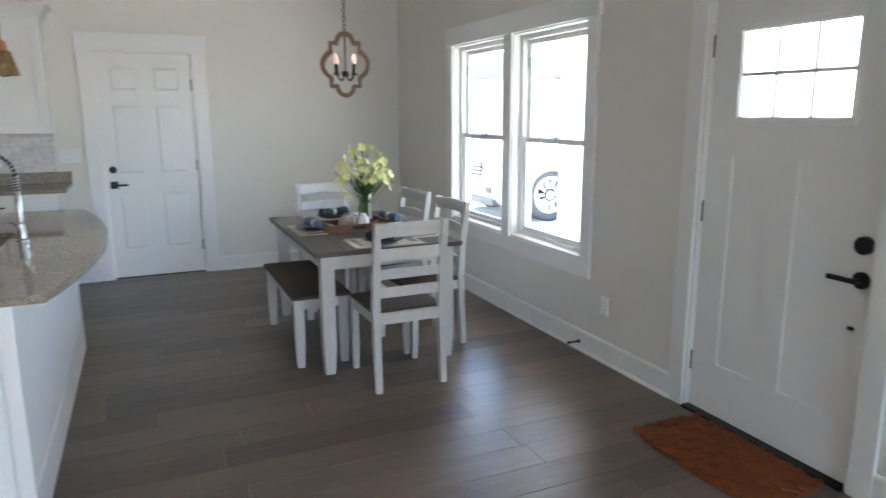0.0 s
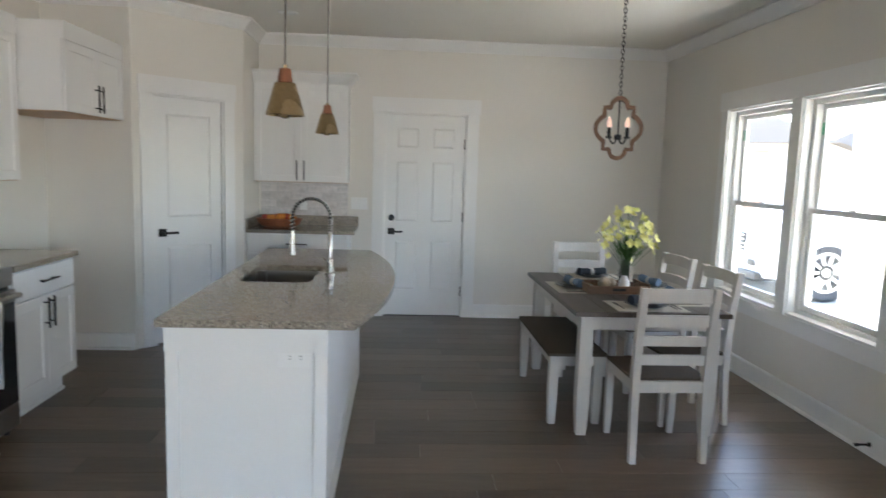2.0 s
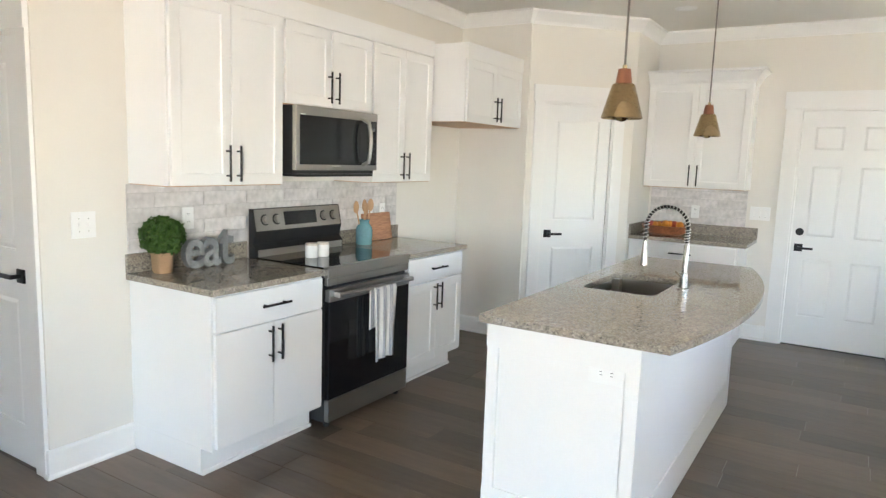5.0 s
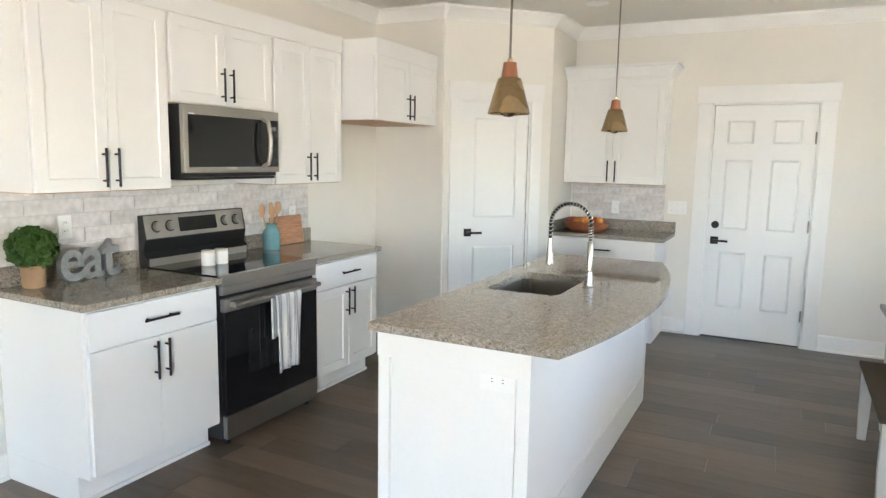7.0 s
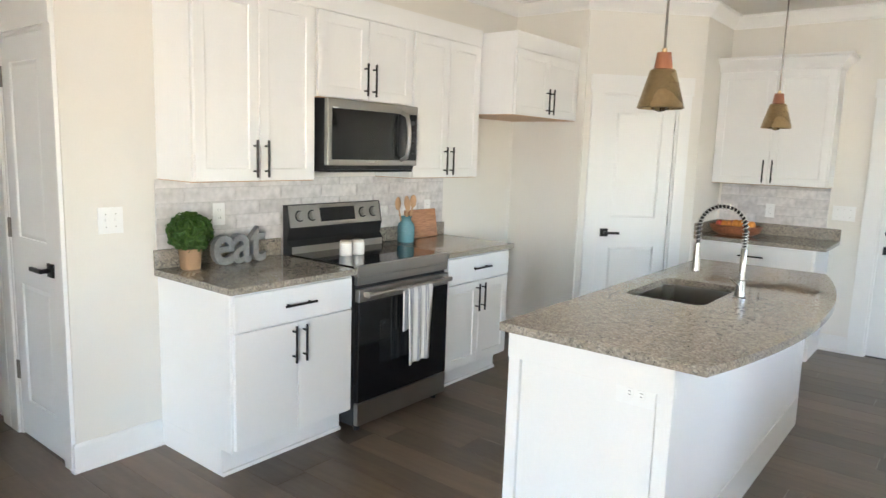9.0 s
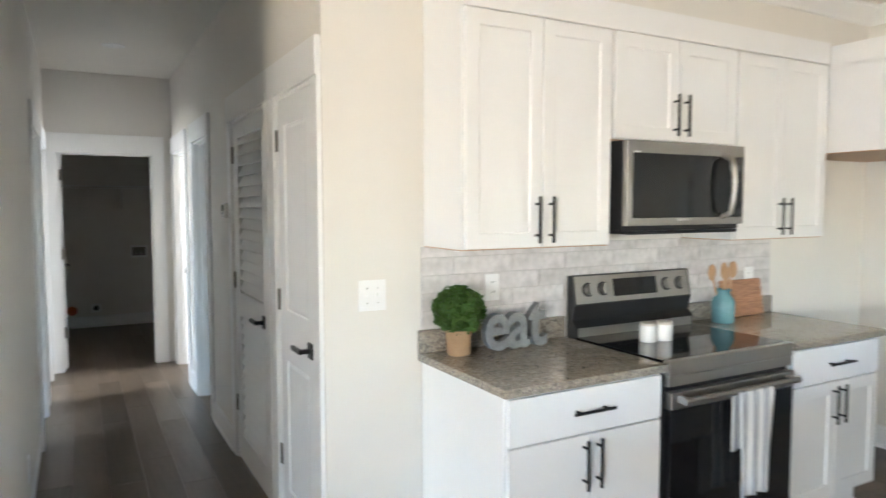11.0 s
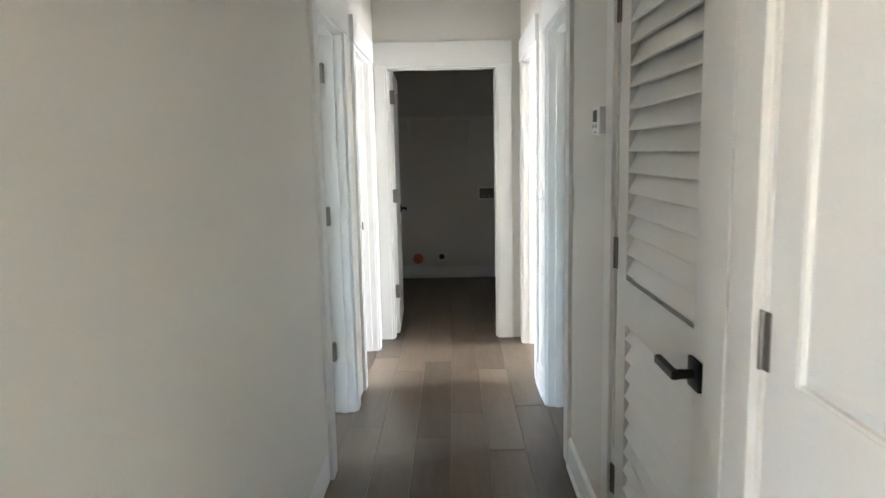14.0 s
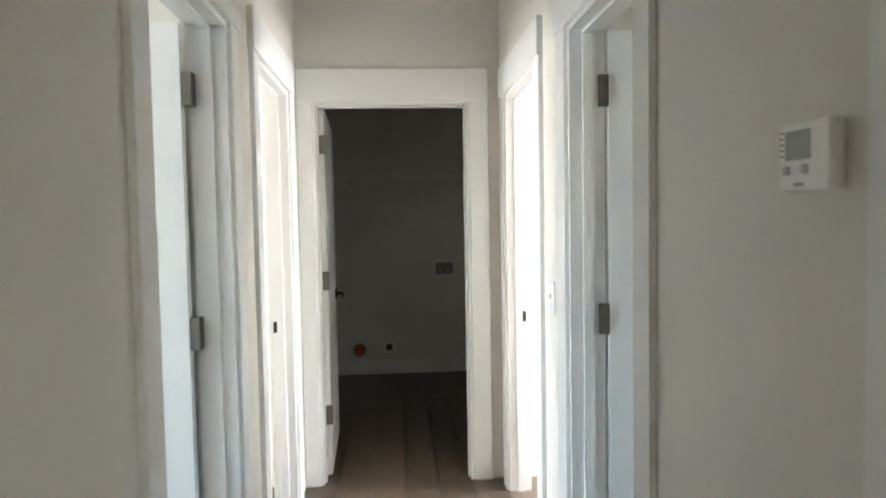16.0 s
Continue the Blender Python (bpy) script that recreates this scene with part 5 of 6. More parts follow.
part("marking", boxes((-0.022, 0.004, -0.0288, -0.0283, -0.044, -0.039)), HINGE, th)
for k in range(5):
    part("vent_slot", boxes((-0.059, -0.049, -0.0288, -0.0283, 0.002 + k * 0.009, 0.005 + k * 0.009)), HINGE, th)

ds = thing("door_stop", pose(XF - 0.016, 3.63, 0.062, 0, 0, -90), "black spring door stop on the baseboard", "door stop")
part("rod", bars(((0, 0, 0), (0, -0.075, 0), 0.0065)), BLACK, ds)
part("tip", bars(((0, -0.073, 0), (0, -0.088, 0), 0.010)), BPLASTIC, ds)
part("rosette", bars(((0, 0.0, 0), (0, -0.006, 0), 0.014)), BLACK, ds)

# door mat
COIR = surface("rust_coir", (0.20, 0.066, 0.026), 0.95, vary=0.3, scale=14, fine=180, bump=0.9, spec=0.1)
mat_ob = thing("door_mat", pose(2.42, 2.215, 0, 0, 0, 0), "rust-coloured woven coir door mat by the front door", "mat")
outline = []
for k in range(96):
    a = 2 * math.pi * k / 96
    c, s = math.cos(a), math.sin(a)
    e = 0.42
    x, y = 0.215 * math.copysign(abs(c) ** e, c), 0.375 * math.copysign(abs(s) ** e, s)
    r = 1 + 0.022 * math.sin(a * 26)
    outline.append((x * r, y * r))
part("base", prism(outline, 0.001, 0.014, 0.003), COIR, mat_ob)
bm = bmesh.new()
rnd = random.Random(4)
for i in range(6):
    for j in range(10):
        x, y = -0.175 + 0.07 * i, -0.33 + 0.073 * j
        t = 42 if (i + j) % 2 else -42
        b2 = bmesh.new()
        box(b2, -0.019, 0.019, -0.036, 0.036, 0.0, 0.012, 0.005)
        b2.transform(pose(x, y, 0.012, 0, 0, t + rnd.uniform(-5, 5)))
        tmp = bpy.data.meshes.new("tmp")
        b2.to_mesh(tmp)
        b2.free()
        bm.from_mesh(tmp)
        bpy.data.meshes.remove(tmp)
part("weave", bm, COIR, mat_ob)


def leaf_cloud(bm, centre, radius, count, size, rnd, squash=1.0, shell=0.75):
    """Small folded leaves over a rough ball."""
    for _ in range(count):
        z = rnd.uniform(-1, 1)
        a = rnd.uniform(0, 2 * math.pi)
        r = radius * rnd.uniform(shell, 1.08)
        q = math.sqrt(1 - z * z)
        d = Vector((q * math.cos(a), q * math.sin(a), z * squash))
        p = Vector(centre) + d * r
        n = (d + 0.8 * Vector((rnd.uniform(-1, 1), rnd.uniform(-1, 1), rnd.uniform(-1, 1)))).normalized()
        t = n.orthogonal().normalized()
        t = (t * math.cos(a * 7) + n.cross(t) * math.sin(a * 7)).normalized()
        u = n.cross(t)
        s = size * rnd.uniform(0.7, 1.3)
        v = [bm.verts.new(p + t * s), bm.verts.new(p + u * s * 0.5 + n * s * 0.25), bm.verts.new(p - t * s * 0.7), bm.verts.new(p - u * s * 0.5 + n * s * 0.25)]
        bm.faces.new((v[0], v[1], v[2]))
        bm.faces.new((v[0], v[2], v[3]))
    return bm


LEAF = surface("boxwood_leaf", (0.040, 0.088, 0.013), 0.6, vary=0.45, scale=40, fine=200, bump=0, spec=0.3)
BURLAP = surface("burlap", (0.36, 0.235, 0.14), 0.9, vary=0.2, scale=12, fine=260, bump=0.5, spec=0.1)
pl = thing("potted_plant", pose(-2.665, 2.508, Z1), "round green boxwood plant in a burlap-wrapped pot", "plant")
pot = part("pot", lathe([(0, 0), (0.042, 0.0), (0.046, 0.01), (0.052, 0.085), (0.060, 0.105), (0.057, 0.108), (0.045, 0.09), (0, 0.09)], 22), BURLAP, pl, "burlap-wrapped pot", smooth=True)
for v in pot.data.vertices:
    k = 1 + 0.20 * noise.noise(v.co * 34)
    v.co.x, v.co.y = v.co.x * k, v.co.y * k
bm = bmesh.new()
rnd = random.Random(7)
leaf_cloud(bm, (0, 0, 0.188), 0.102, 1500, 0.022, rnd, 0.88, 0.66)
part("foliage", bm, LEAF, pl)
bm = bmesh.new()
bmesh.ops.create_icosphere(bm, subdivisions=3, radius=0.078, matrix=Matrix.Translation((0, 0, 0.188)))
part("foliage_core", bm, LEAF, pl)

# "eat" letters in galvanised metal
ZINC = surface("galvanised_metal", (0.24, 0.245, 0.245), 0.55, metal=0.55, vary=0.22, scale=22, fine=80, bump=0.2)
sg = thing("letter_sign", pose(-2.66, 2.67, Z1, 0, 0, 90), "grey galvanised metal letters spelling eat", "sign")
x = 0.0
for ch_ in "eat":
    cu = bpy.data.curves.new("letter", "FONT")
    cu.body, cu.size, cu.extrude, cu.offset, cu.bevel_depth, cu.resolution_u = ch_, 0.30, 0.018, 0.004, 0.002, 4
    tmp = bpy.data.objects.new("tmp", cu)
    scene.collection.objects.link(tmp)
    bpy.context.view_layer.update()
    me = bpy.data.meshes.new_from_object(tmp.evaluated_get(bpy.context.evaluated_depsgraph_get()))
    bpy.data.objects.remove(tmp)
    bpy.data.curves.remove(cu)
    me.name = "letter"
    me.materials.append(ZINC)
    lo = min(v.co.x for v in me.vertices)
    zlo = min(v.co.y for v in me.vertices)
    wid = max(v.co.x for v in me.vertices) - lo
    for v in me.vertices:
        v.co.x -= lo
        v.co.y -= zlo
    ob = new("letter", me)
    ob.parent = sg
    ob.matrix_basis = pose(x - 0.045, 0.0, 0.0, 90, 0, 0) @ Matrix.Diagonal((0.93, 1.05, 1, 1))
    x += wid * 0.93 - 0.012

CERAMIC = surface("white_ceramic", (0.80, 0.79, 0.77), 0.2, vary=0.02, bump=0)
for i, (x, y) in enumerate(((-2.455, 3.375), (-2.445, 3.462))):
    jar = thing("ceramic_jar", pose(x, y, 0.9331), "small white ceramic jar with a pale lid on the cooktop", "jar")
    part("body", lathe([(0, 0), (0.036, 0.0), (0.039, 0.004), (0.039, 0.070), (0.036, 0.074), (0, 0.074)], 28), CERAMIC, jar, smooth=True)
    part("lid", lathe([(0, 0.0742), (0.037, 0.0742), (0.037, 0.084), (0.034, 0.087), (0, 0.087)], 28), surface("pale_wood_lid", (0.62, 0.56, 0.48), 0.5, bump=0), jar, smooth=True)

TEAL = surface("teal_glaze", (0.13, 0.27, 0.30), 0.22, vary=0.12, scale=12, fine=60, bump=0.03)
vs = thing("utensil_vase", pose(-2.655, 4.125, Z1), "teal glazed vase holding wooden kitchen utensils", "vase")
part("vase", lathe([(0, 0), (0.054, 0), (0.058, 0.008), (0.060, 0.10), (0.054, 0.125), (0.036, 0.148), (0.034, 0.165), (0.040, 0.176), (0.037, 0.178), (0.030, 0.165), (0.030, 0.10), (0, 0.02)], 32), TEAL, vs, smooth=True)
for dx, dy, tall, wide in ((-0.03, -0.045, 0.30, 0.030), (0.0, 0.0, 0.31, 0.026), (0.01, 0.05, 0.315, 0.034), (0.02, -0.01, 0.29, 0.028)):
    p, q = Vector((dx * 0.3, dy * 0.3, 0.04)), Vector((dx, dy, tall - 0.07))
    sp = part("spoon", bars((p, q, 0.0055), seg=8), WOODL, vs, "wooden spoon" if dx == 0 else "")
    b2 = bmesh.new()
    bmesh.ops.create_uvsphere(b2, u_segments=14, v_segments=8, radius=1, matrix=Matrix.Translation(q + (q - p).normalized() * 0.035) @ Matrix.Diagonal((0.008, wide, 0.045, 1)))
    part("spoon_bowl", b2, WOODL, sp, smooth=True)
cb = thing("cutting_board", pose(-2.725, 4.385, Z1 + 0.002, 0, -9, 0), "light wooden cutting board leaning on the backsplash", "cutting board")
part("board", boxes((-0.010, 0.010, -0.165, 0.165, 0.0, 0.205), bevel=0.006), surface("streaked_acacia", (0.40, 0.20, 0.105), 0.5, vary=0.35, scale=5, fine=20, bump=0.05, stretch=(1, 0.8, 7)), cb)

# towel over the oven handle
bm = bmesh.new()
nu, nv = 16, 22
x_off, y_a, y_b = -2.145 + 0.078, 3.475, 3.69
prof = [(0.028, z) for z in [0.40 + 0.04 * i for i in range(9)]] + [(0.028 - 0.018, 0.777), (0.0, 0.781), (-0.012, 0.775)] + [(-0.017, 0.76 - 0.045 * i) for i in range(10)]
prof = [(-0.024 + 0.0, 0.335 + 0.0435 * i) for i in range(10)]
front = [(0.020, 0.330 + (0.765 - 0.330) * i / 12) for i in range(13)] + [(0.014, 0.781), (0.0, 0.786), (-0.014, 0.781)] + [(-0.019, 0.765 - 0.03 * i) for i in range(9)]
grid = []
for j, (o, z) in enumerate(front):
    row = []
    for k in range(nu + 1):
        u = k / nu
        drop = max(0, 0.76 - z)
        wave = 0.010 * math.sin(u * 17 + 0.6) * min(1, drop * 4) * (1 if o > 0 else 0.3)
        pinch = 1 - 0.10 * min(1, drop * 2.5) if o > 0 else 1
        yy = (y_a + y_b) / 2 + (u - 0.5) * (y_b - y_a) * pinch
        row.append(bm.verts.new((x_off + o + wave + (0.004 if o > 0 else 0), yy, z + 0.012 * math.sin(u * 3) * min(1, drop * 3))))
    grid.append(row)
for a, b in zip(grid, grid[1:]):
    for k in range(nu):
        bm.faces.new((a[k], a[k + 1], b[k + 1], b[k]))
TOWEL, nt_, n_, l_, b_ = node_mat("striped_towel_cloth")
tc_, sx_, wv_, rp_ = n_.new("ShaderNodeTexCoord"), n_.new("ShaderNodeSeparateXYZ"), n_.new("ShaderNodeMath"), n_.new("ShaderNodeValToRGB")
l_.new(tc_.outputs["Object"], sx_.inputs[0])
wv_.operation, wv_.inputs[1].default_value = "PINGPONG", 0.034
l_.new(sx_.outputs["Y"], wv_.inputs[0])
sc_ = n_.new("ShaderNodeMath")
sc_.operation, sc_.inputs[1].default_value = "MULTIPLY", 1 / 0.034
l_.new(wv_.outputs[0], sc_.inputs[0])
rp_.color_ramp.interpolation = "CONSTANT"
e_ = rp_.color_ramp.elements
e_[0].position, e_[0].color = 0.0, (0.72, 0.71, 0.69, 1)
e_[1].position, e_[1].color = 0.55, (0.22, 0.24, 0.29, 1)
for p_, c_ in ((0.65, (0.70, 0.69, 0.67, 1)), (0.74, (0.22, 0.24, 0.29, 1)), (0.9, (0.70, 0.69, 0.67, 1))):
    k_ = e_.new(p_)
    k_.color = c_
l_.new(sc_.outputs[0], rp_.inputs["Fac"])
l_.new(rp_.outputs[0], b_.inputs["Base Color"])
b_.inputs["Roughness"].default_value = 0.9
tw = part("dish_towel", bm, TOWEL, None, "white and grey striped dish towel hanging on the oven handle", smooth=True)
tagged(tw, category="towel")
sol = tw.modifiers.new("thick", "SOLIDIFY")
sol.thickness = 0.004

# fruit bowl on the back counter
bw = thing("fruit_bowl", pose(-1.17, 6.66, Z1), "shallow carved wooden bowl with orange fruit on the counter", "bowl")
BOWLM = surface("carved_reddish_wood", (0.28, 0.10, 0.045), 0.5, vary=0.5, scale=16, fine=60, bump=0.5)
bo = part("bowl", lathe([(0, 0.0), (0.13, 0.0), (0.19, 0.03), (0.215, 0.085), (0.205, 0.088), (0.18, 0.04), (0.12, 0.014), (0, 0.012)], 36), BOWLM, bw, smooth=True)
bo.scale = (1.0, 0.7, 1.0)
FRUIT = surface("orange_fruit", (0.60, 0.22, 0.03), 0.5, vary=0.2, scale=20, fine=120, bump=0.2)
REDF = surface("red_fruit", (0.33, 0.05, 0.03), 0.4, vary=0.3, scale=20, fine=90, bump=0.05)
rnd = random.Random(3)
for k in range(9):
    b2 = bmesh.new()
    bmesh.ops.create_uvsphere(b2, u_segments=16, v_segments=10, radius=rnd.uniform(0.030, 0.038))
    f = part("fruit", b2, FRUIT if k % 3 else REDF, bw, smooth=True)
    f.location = (-0.135 + 0.034 * k, rnd.uniform(-0.05, 0.05), 0.082 + rnd.uniform(0, 0.022))

# ---- on the dining table ----
TT = 0.7502
LINEN = surface("cream_linen", (0.66, 0.62, 0.55), 0.9, vary=0.05, scale=20, fine=300, bump=0.3)
STONE = surface("dark_grey_stoneware", (0.055, 0.06, 0.062), 0.3, vary=0.12, scale=10, bump=0.03)
NAVY = surface("dark_napkin", (0.03, 0.036, 0.048), 0.9, vary=0.2, scale=20, fine=250, bump=0.3)
DENIM = surface("blue_napkin", (0.13, 0.20, 0.31), 0.9, vary=0.2, scale=20, fine=250, bump=0.3)
PEARL = surface("pale_napkin_ring", (0.70, 0.68, 0.64), 0.25, vary=0.1, bump=0.1)


def place_setting(x, y, turn, cloth):
    m = pose(x, y, TT, 0, 0, turn)
    pm = tagged(part("placemat", boxes((-0.215, 0.215, -0.15, 0.15, 0.0, 0.004), bevel=0.001), LINEN, None, "cream linen placemat on the dining table"), category="placemat", group="placemats")
    pm.matrix_world = m
    pt = thing("dinner_plate", m @ pose(0.0, 0.0, 0.0042), "dark grey stoneware plate on a placemat", "plate", "plates on the table")
    part("plate", lathe([(0, 0), (0.075, 0), (0.105, 0.010), (0.128, 0.018), (0.127, 0.021), (0.10, 0.014), (0.072, 0.005), (0, 0.004)], 36), STONE, pt, smooth=True)
    p2 = thing("salad_plate", m @ pose(0.0, 0.0, 0.0095), "small grey plate stacked on a dinner plate", "plate", "plates on the table")
    part("plate", lathe([(0, 0), (0.060, 0), (0.080, 0.012), (0.098, 0.020), (0.097, 0.023), (0.076, 0.016), (0.056, 0.006), (0, 0.005)], 36), STONE, p2, smooth=True)
    nk = thing("napkin", m @ pose(0.0, 0.0, 0.031, 0, 0, 14), "rolled cloth napkin in a pale ring on a plate", "napkin", "napkins on the plates")
    path = [(-0.105 + 0.0175 * i, 0.006 * math.sin(i), 0.012 + 0.002 * math.sin(i * 1.7)) for i in range(13)]
    part("cloth", tube(path, [0.030 - 0.011 * math.exp(-((i - 6) / 1.8) ** 2) for i in range(13)], 10), cloth, nk, "dark rolled cloth" if cloth is NAVY else "blue rolled cloth", smooth=True)
    part("ring", lathe([(0.021, -0.012), (0.026, -0.012), (0.026, 0.012), (0.021, 0.012), (0.021, -0.012)], 20), PEARL, nk, smooth=True, m=pose(0, 0, 0.012, 0, 90, 0))
    for nm, dx in (("fork", -0.165), ("knife", 0.155), ("spoon", 0.182)):
        c = thing(nm, m @ pose(dx, 0, 0.0043), "dark metal " + nm + " lying on the placemat", "cutlery", "cutlery on the table")
        part("stem", boxes((-0.004, 0.004, -0.09, 0.03, 0.0, 0.0035), bevel=0.001), HINGE, c)
        part("head", boxes((-0.010 if nm != "knife" else -0.007, 0.010 if nm != "knife" else 0.007, 0.03, 0.095, 0.0, 0.003), bevel=0.001), HINGE, c)


place_setting(1.46, 4.025, 0, NAVY)
place_setting(1.18, 4.63, -90, DENIM)
place_setting(1.44, 5.11, 180, NAVY)
place_setting(1.75, 4.74, 90, DENIM)
place_setting(1.75, 4.26, 90, DENIM)

tr = thing("wooden_tray", pose(1.42, 4.55, TT, 0, 0, 3), "weathered wooden tray with handles as centrepiece", "tray")
part("bottom", boxes((-0.20, 0.20, -0.125, 0.125, 0.0, 0.010)), WOODR, tr)
for r in ((-0.20, 0.20, -0.137, -0.1255, 0.0, 0.052), (-0.20, 0.20, 0.1255, 0.137, 0.0, 0.052), (-0.212, -0.2005, -0.137, 0.137, 0.0, 0.062), (0.2005, 0.212, -0.137, 0.137, 0.0, 0.062)):
    part("side", boxes(r, bevel=0.002), WOODR, tr)
# no hole is cut: a black sheet gives the slot its shade
part("handle_slot", boxes((-0.045, 0.045, -0.1376, -0.1371, 0.020, 0.038)), BPLASTIC, tr)
REED = surface("pale_wicker", (0.48, 0.40, 0.31), 0.8, vary=0.25, scale=30, fine=160, bump=0.5)
for x, y, r in ((1.36, 4.53, 0.043), (1.42, 4.57, 0.036), (1.385, 4.60, 0.033)):
    b2 = bmesh.new()
    bmesh.ops.create_uvsphere(b2, u_segments=16, v_segments=12, radius=r)
    o = part("wicker_ball", b2, REED, None, "pale woven decorative ball in the tray", smooth=True)
    tagged(o, category="ornament", group="balls in the tray")
    for v in o.data.vertices:
        v.co *= 1 + 0.08 * noise.noise(v.co * 90)
    o.location = (x, y, TT + 0.0102 + r)
for x, y, t in ((1.56, 4.50, 20), (1.60, 4.56, 75), (1.53, 4.57, 120)):
    pc = thing("pine_cone", pose(x, y, TT + 0.034, 90, 0, t), "brown pine cone lying in the tray", "pine cone", "pine cones in the tray")
    bm = bmesh.new()
    for k in range(70):
        h = k / 70
        a = k * 2.399
        r = 0.027 * math.sin(math.pi * (0.12 + 0.83 * h))
        b2 = boxes((0.0, r, -0.006, 0.006, -0.0015, 0.0015))
        b2.transform(pose(0, 0, -0.035 + 0.075 * h, 0, -25, math.degrees(a)))
        tmp = bpy.data.meshes.new("tmp")
        b2.to_mesh(tmp)
        b2.free()
        bm.from_mesh(tmp)
        bpy.data.meshes.remove(tmp)
    part("scales", bm, WOODR, pc)
wv = thing("bud_vase", pose(1.475, 4.47, TT + 0.0102), "small white ceramic bud vase in the tray", "vase")
part("body", lathe([(0, 0), (0.034, 0), (0.040, 0.03), (0.034, 0.07), (0.020, 0.092), (0.018, 0.104), (0.015, 0.10), (0, 0.08)], 26), CERAMIC, wv, smooth=True)

# flower arrangement
GLASSD = glass_mat("smoky_vase_glass", (0.62, 0.64, 0.62), 0.03)
STEM = surface("green_stem", (0.06, 0.13, 0.03), 0.6, vary=0.25, bump=0)
PETAL = surface("yellow_petal", (0.82, 0.80, 0.30), 0.65, vary=0.18, scale=30, fine=100, bump=0, rand=0.0)
fv = thing("flower_vase", pose(1.525, 4.60, TT + 0.0102), "smoky glass vase of pale yellow artificial flowers", "vase")
part("vase", lathe([(0, 0), (0.040, 0), (0.045, 0.01), (0.047, 0.12), (0.034, 0.16), (0.030, 0.185), (0.036, 0.20), (0.033, 0.20), (0.026, 0.185), (0.029, 0.16), (0.042, 0.12), (0.040, 0.014), (0, 0.010)], 28), GLASSD, fv, smooth=True)
part("tag", boxes((0.01, 0.035, -0.052, -0.050, 0.05, 0.16), bevel=0.001), LINEN, fv, "cream paper tag")
rnd = random.Random(21)
stems, blooms, leaves = bmesh.new(), bmesh.new(), bmesh.new()


def merge(bm, b2):
    tmp = bpy.data.meshes.new("tmp")
    b2.to_mesh(tmp)
    b2.free()
    bm.from_mesh(tmp)
    bpy.data.meshes.remove(tmp)


for k in range(44):
    a = rnd.uniform(0, 2 * math.pi)
    spread = 0.24 * rnd.random() ** 0.5
    tall = 0.535 - 4.2 * spread * spread + rnd.uniform(-0.06, 0.03)
    tip = Vector((spread * math.cos(a), spread * math.sin(a), tall))
    pts = [Vector((0.012 * math.cos(a), 0.012 * math.sin(a), 0.03)).lerp(tip, s) - Vector((math.cos(a), math.sin(a), 0)) * 0.05 * math.sin(math.pi * s) for s in [i / 7 for i in range(8)]]
    merge(stems, tube(pts, 0.0018, 5))
    for j in range(1 + k % 2):
        p = pts[-1 - j].copy() + Vector([rnd.uniform(-0.04, 0.04) for _ in range(3)]) * (j > 0)
        n = Vector((math.cos(a) + rnd.uniform(-0.8, 0.8), math.sin(a) + rnd.uniform(-1.4, 0.4), rnd.uniform(-0.1, 0.9))).normalized()
        t = n.orthogonal().normalized()
        u = n.cross(t)
        size = rnd.uniform(0.021, 0.029) * (1 - 0.15 * j)
        # four broad rounded petals in a shallow cup
        for q in range(4):
            th = 2 * math.pi * q / 4 + k
            d = t * math.cos(th) + u * math.sin(th)
            w = n.cross(d)
            rim = [(0.35, 0.42, 0.10), (0.80, 0.55, 0.22), (1.12, 0.28, 0.34), (1.12, -0.28, 0.34), (0.80, -0.55, 0.22), (0.35, -0.42, 0.10)]
            vs = [blooms.verts.new(p)] + [blooms.verts.new(p + (d * e + w * f + n * g) * size) for e, f, g in rim]
            for m_ in range(1, 6):
                blooms.faces.new((vs[0], vs[m_], vs[m_ + 1]))
for k in range(90):
    a = rnd.uniform(0, 2 * math.pi)
    base = Vector((0.015 * math.cos(a), 0.015 * math.sin(a), rnd.uniform(0.18, 0.24)))
    d = Vector((math.cos(a), math.sin(a), rnd.uniform(0.3, 1.6))).normalized()
    w = d.cross(Vector((0, 0, 1))).normalized()
    ln = rnd.uniform(0.05, 0.12)
    b0 = base + d * rnd.uniform(0.0, 0.07)
    v = [leaves.verts.new(b0), leaves.verts.new(b0 + d * ln * 0.5 + w * 0.009), leaves.verts.new(b0 + d * ln), leaves.verts.new(b0 + d * ln * 0.5 - w * 0.009)]
    leaves.faces.new((v[0], v[1], v[2]))
    leaves.faces.new((v[0], v[2], v[3]))
part("stem_bunch", stems, STEM, fv)
part("blossoms", blooms, PETAL, fv, "pale yellow blossoms")
part("leaves", leaves, LEAF, fv)

# ---- laundry room ----
XL_ = -9.94
sh = thing("wire_shelf", pose(XL_, 0.43, 1.80, 0, 0, 90), "white wire closet shelf on brackets in the laundry room", "shelf")
bm = bars(((0.0, 0, 0), (2.06, 0, 0), 0.004), ((0.0, -0.30, 0), (2.06, -0.30, 0), 0.005), ((0.0, -0.30, -0.03), (2.06, -0.30, -0.03), 0.004), seg=8)
part("rails", bm, PLATE, sh)
bm = bmesh.new()
for k in range(80):
    cyl(bm, (0.013 + k * 0.026, 0, 0.004), (0.013 + k * 0.026, -0.30, 0.004), 0.0018, seg=5)
part("wires", bm, PLATE, sh)
for x in (0.55, 1.21):
    part("bracket", bars(((x, -0.29, -0.005), (x, -0.004, -0.28), 0.006), seg=8), PLATE, sh)
wb = thing("washer_outlet_box", pose(XL_, 1.835, 0.955, 0, 0, 90), "recessed white washer outlet box with valves", "outlet box")
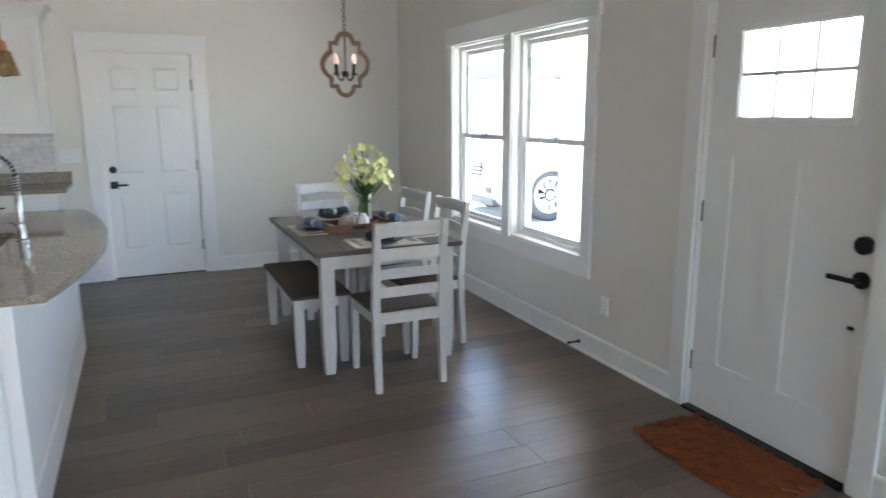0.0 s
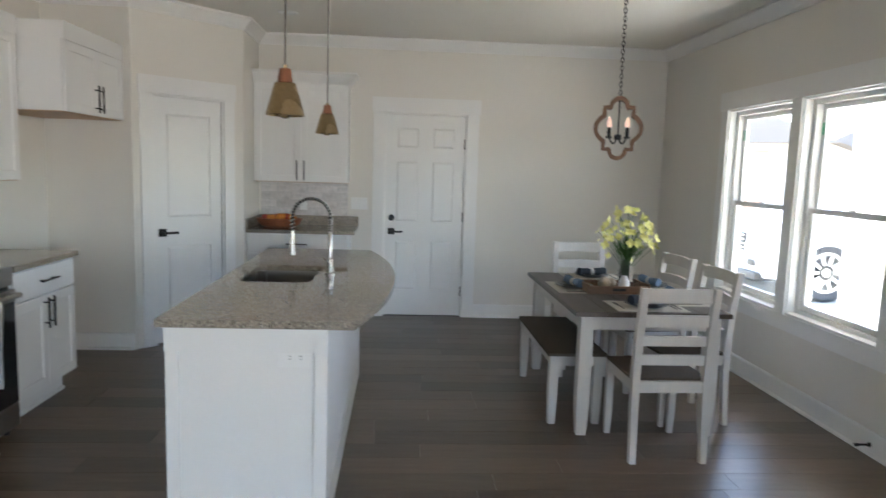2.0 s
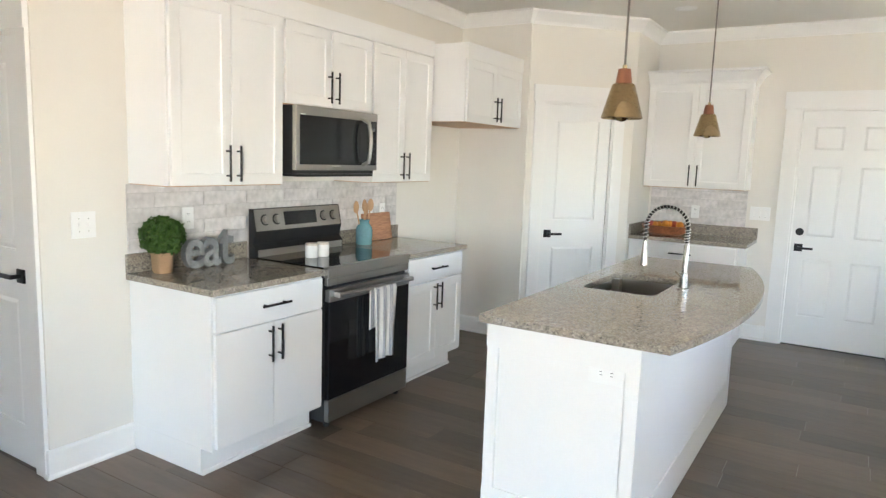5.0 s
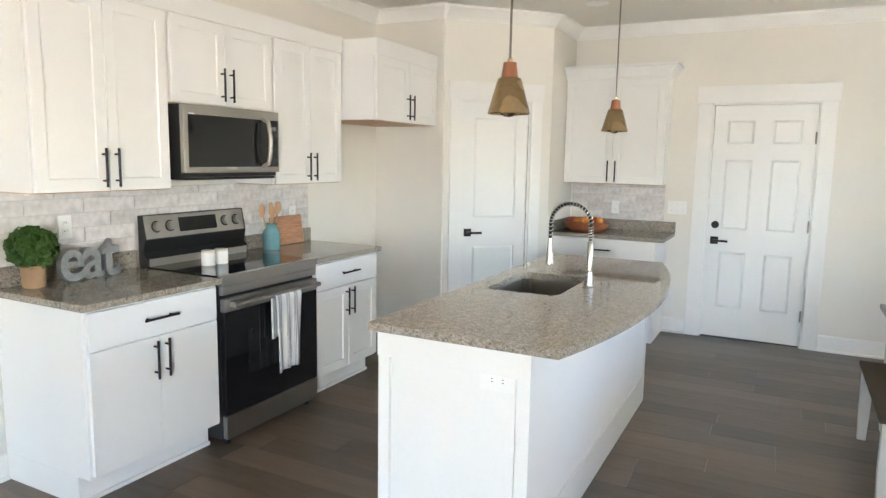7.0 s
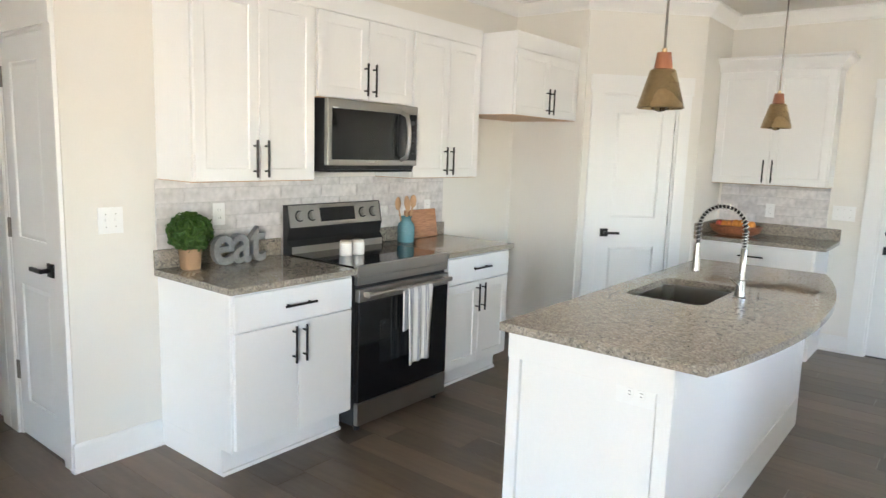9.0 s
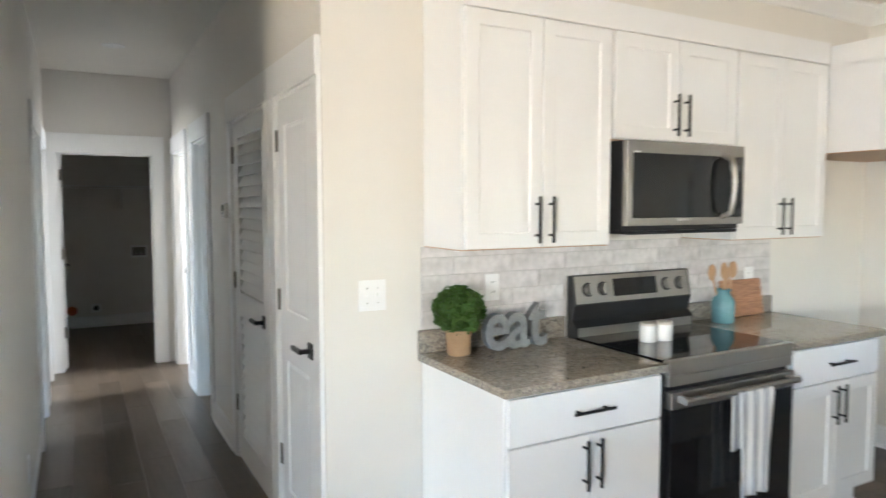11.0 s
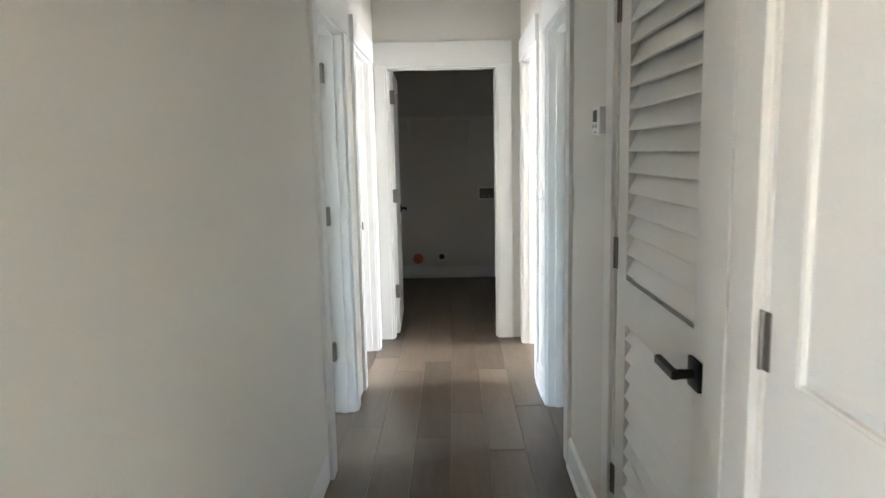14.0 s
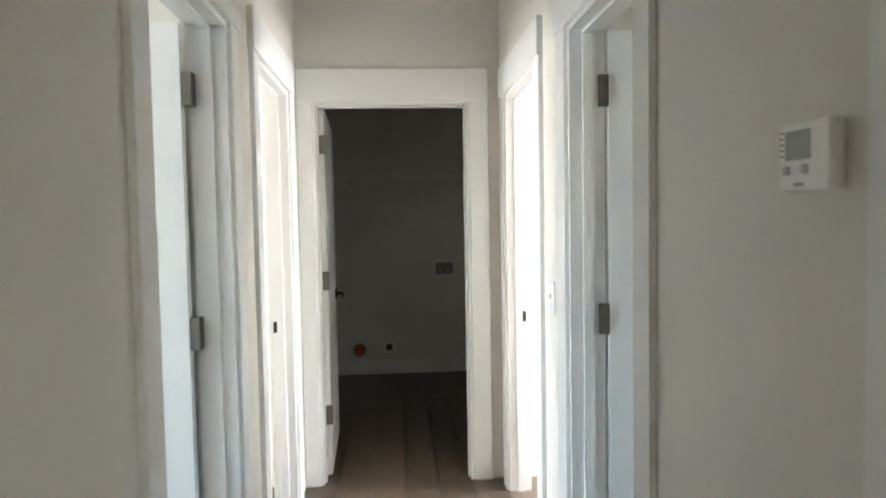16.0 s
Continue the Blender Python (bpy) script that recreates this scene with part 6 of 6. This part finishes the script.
part("frame", boxes((-0.105, 0.105, -0.008, -0.0005, 0.055, 0.08), (-0.105, 0.105, -0.008, -0.0005, -0.08, -0.055), (-0.105, -0.08, -0.008, -0.0005, -0.055, 0.055), (0.08, 0.105, -0.008, -0.0005, -0.055, 0.055)), PLATE, wb)
# flat dark sheet on the wall, its colour standing for the recess's shade
part("recess", boxes((-0.08, 0.08, -0.003, -0.0004, -0.055, 0.055)), HINGE, wb)
for x in (-0.035, 0.03):
    part("valve", bars(((x, -0.003, -0.03), (x, -0.03, -0.03), 0.014), seg=12), STEEL, wb)
dr_ = thing("dryer_outlet", pose(XL_, 1.312, 0.238, 0, 0, 90), "white dryer power outlet with a black socket", "outlet")
part("cover", boxes((-0.058, 0.058, -0.007, -0.0005, -0.058, 0.058), bevel=0.002), PLATE, dr_)
part("socket", bars(((0, -0.007, 0), (0, -0.012, 0), 0.032), seg=24), BPLASTIC, dr_)
cap = tagged(part("vent_cap", bars(((XL_ + 0.0005, 1.04, 0.218), (XL_ + 0.02, 1.04, 0.218), 0.058), seg=26), surface("orange_plastic", (0.50, 0.11, 0.03), 0.5, bump=0), None, "round orange plastic cap over the dryer vent"), category="vent cap")

# ---- backsplash tiles ----
def backsplash(name, m, w, z0, z1):
    """Running-bond tiles over a grout bed; x along, front at y=0."""
    bed = setting(name, boxes((0, w, -0.006, -0.0005, z0, z1)), GROUT, "pale grout bed of the tiled backsplash", m)
    tw_, thh, g = 0.305, 0.076, 0.003
    cache = {}
    rows = math.ceil((z1 - z0) / thh)
    for r in range(rows):
        za, zb = z0 + r * thh, min(z0 + (r + 1) * thh, z1)
        x = -(r % 2) * tw_ / 2
        while x < w - 0.01:
            a, b = max(0, x), min(w, x + tw_)
            if b - a > 0.02:
                key = (round(b - a, 3), round(zb - za, 3))
                if key not in cache:
                    bm = boxes((g / 2, key[0] - g / 2, -0.010, -0.0055, g / 2, key[1] - g / 2), bevel=0.0015)
                    me = bpy.data.meshes.new("tile")
                    bm.to_mesh(me)
                    bm.free()
                    me.materials.append(TILE)
                    cache[key] = me
                o = new("tile", cache[key])
                o.parent = bed
                o.matrix_basis = pose(a, 0, za)
            x += tw_
    return bed


backsplash("backsplash_range", pose(XR, 2.385, 0, 0, 0, 90), 2.275, 1.024, 1.374)
backsplash("backsplash_back", pose(-1.405, YB, 0), 0.86, 1.024, 1.357)

# ---- floor planks ----
PL, PW = 1.22, 0.18
bm = bmesh.new()
box(bm, 0.0007, PL - 0.0007, 0.0006, PW - 0.0006, -0.0065, 0.0)
bmesh.ops.bevel(bm, geom=[e for e in bm.edges if all(v.co.z > -0.001 for v in e.verts)], offset=0.0012, segments=1, affect="EDGES")
plank_me = bpy.data.meshes.new("plank")
bm.to_mesh(plank_me)
bm.free()
plank_me.materials.append(PLANK)
rnd = random.Random(12)
near, rest = [], []
y, r = -4.70, 0
while y < 7.1:
    x = -10.05 - rnd.uniform(0.05, 1.1)
    while x < 2.8:
        if x + PL < 2.80 and x > -10.08:
            seen = (y > 0.75 and x > -3.3) or (0.7 < y < 2.1 and x > -9.0) or (y > -0.2 and x > -0.5)
            (near if seen else rest).append((x, y))
        elif x + PL >= 2.80:
            rest.append((min(x, 2.80 - PL + 0.02), y, 2.82 - x))
        x += PL
    y += PW
near.sort(key=lambda p: abs(p[1] - 3.0))
rest += near[300:]
for x, y in near[:300]:
    o = new("plank", plank_me)
    o.parent = subfloor
    o.matrix_basis = Matrix.Translation((x, y, 0))
verts, faces = [], []
for row in rest:
    x, y = row[0], row[1]
    a, b = (x, x + PL) if len(row) == 2 else (2.82 - row[2], 2.825)
    k = len(verts)
    a, b = a + 0.0007, b - 0.0007
    verts += [(a, y + 0.0006, -0.0005), (b, y + 0.0006, -0.0005), (b, y + PW - 0.0006, -0.0005), (a, y + PW - 0.0006, -0.0005), (a, y, -0.0065), (b, y, -0.0065), (b, y + PW, -0.0065), (a, y + PW, -0.0065)]
    faces += [(k, k + 1, k + 2, k + 3), (k, k + 4, k + 5, k + 1), (k + 1, k + 5, k + 6, k + 2), (k + 2, k + 6, k + 7, k + 3), (k + 3, k + 7, k + 4, k)]
me = bpy.data.meshes.new("planks")
me.from_pydata(verts, [], faces)
me.materials.append(PLANK)
o = new("planks", me)
o.parent = subfloor
tagged(o, "grey-brown vinyl planks", kind="stuff")
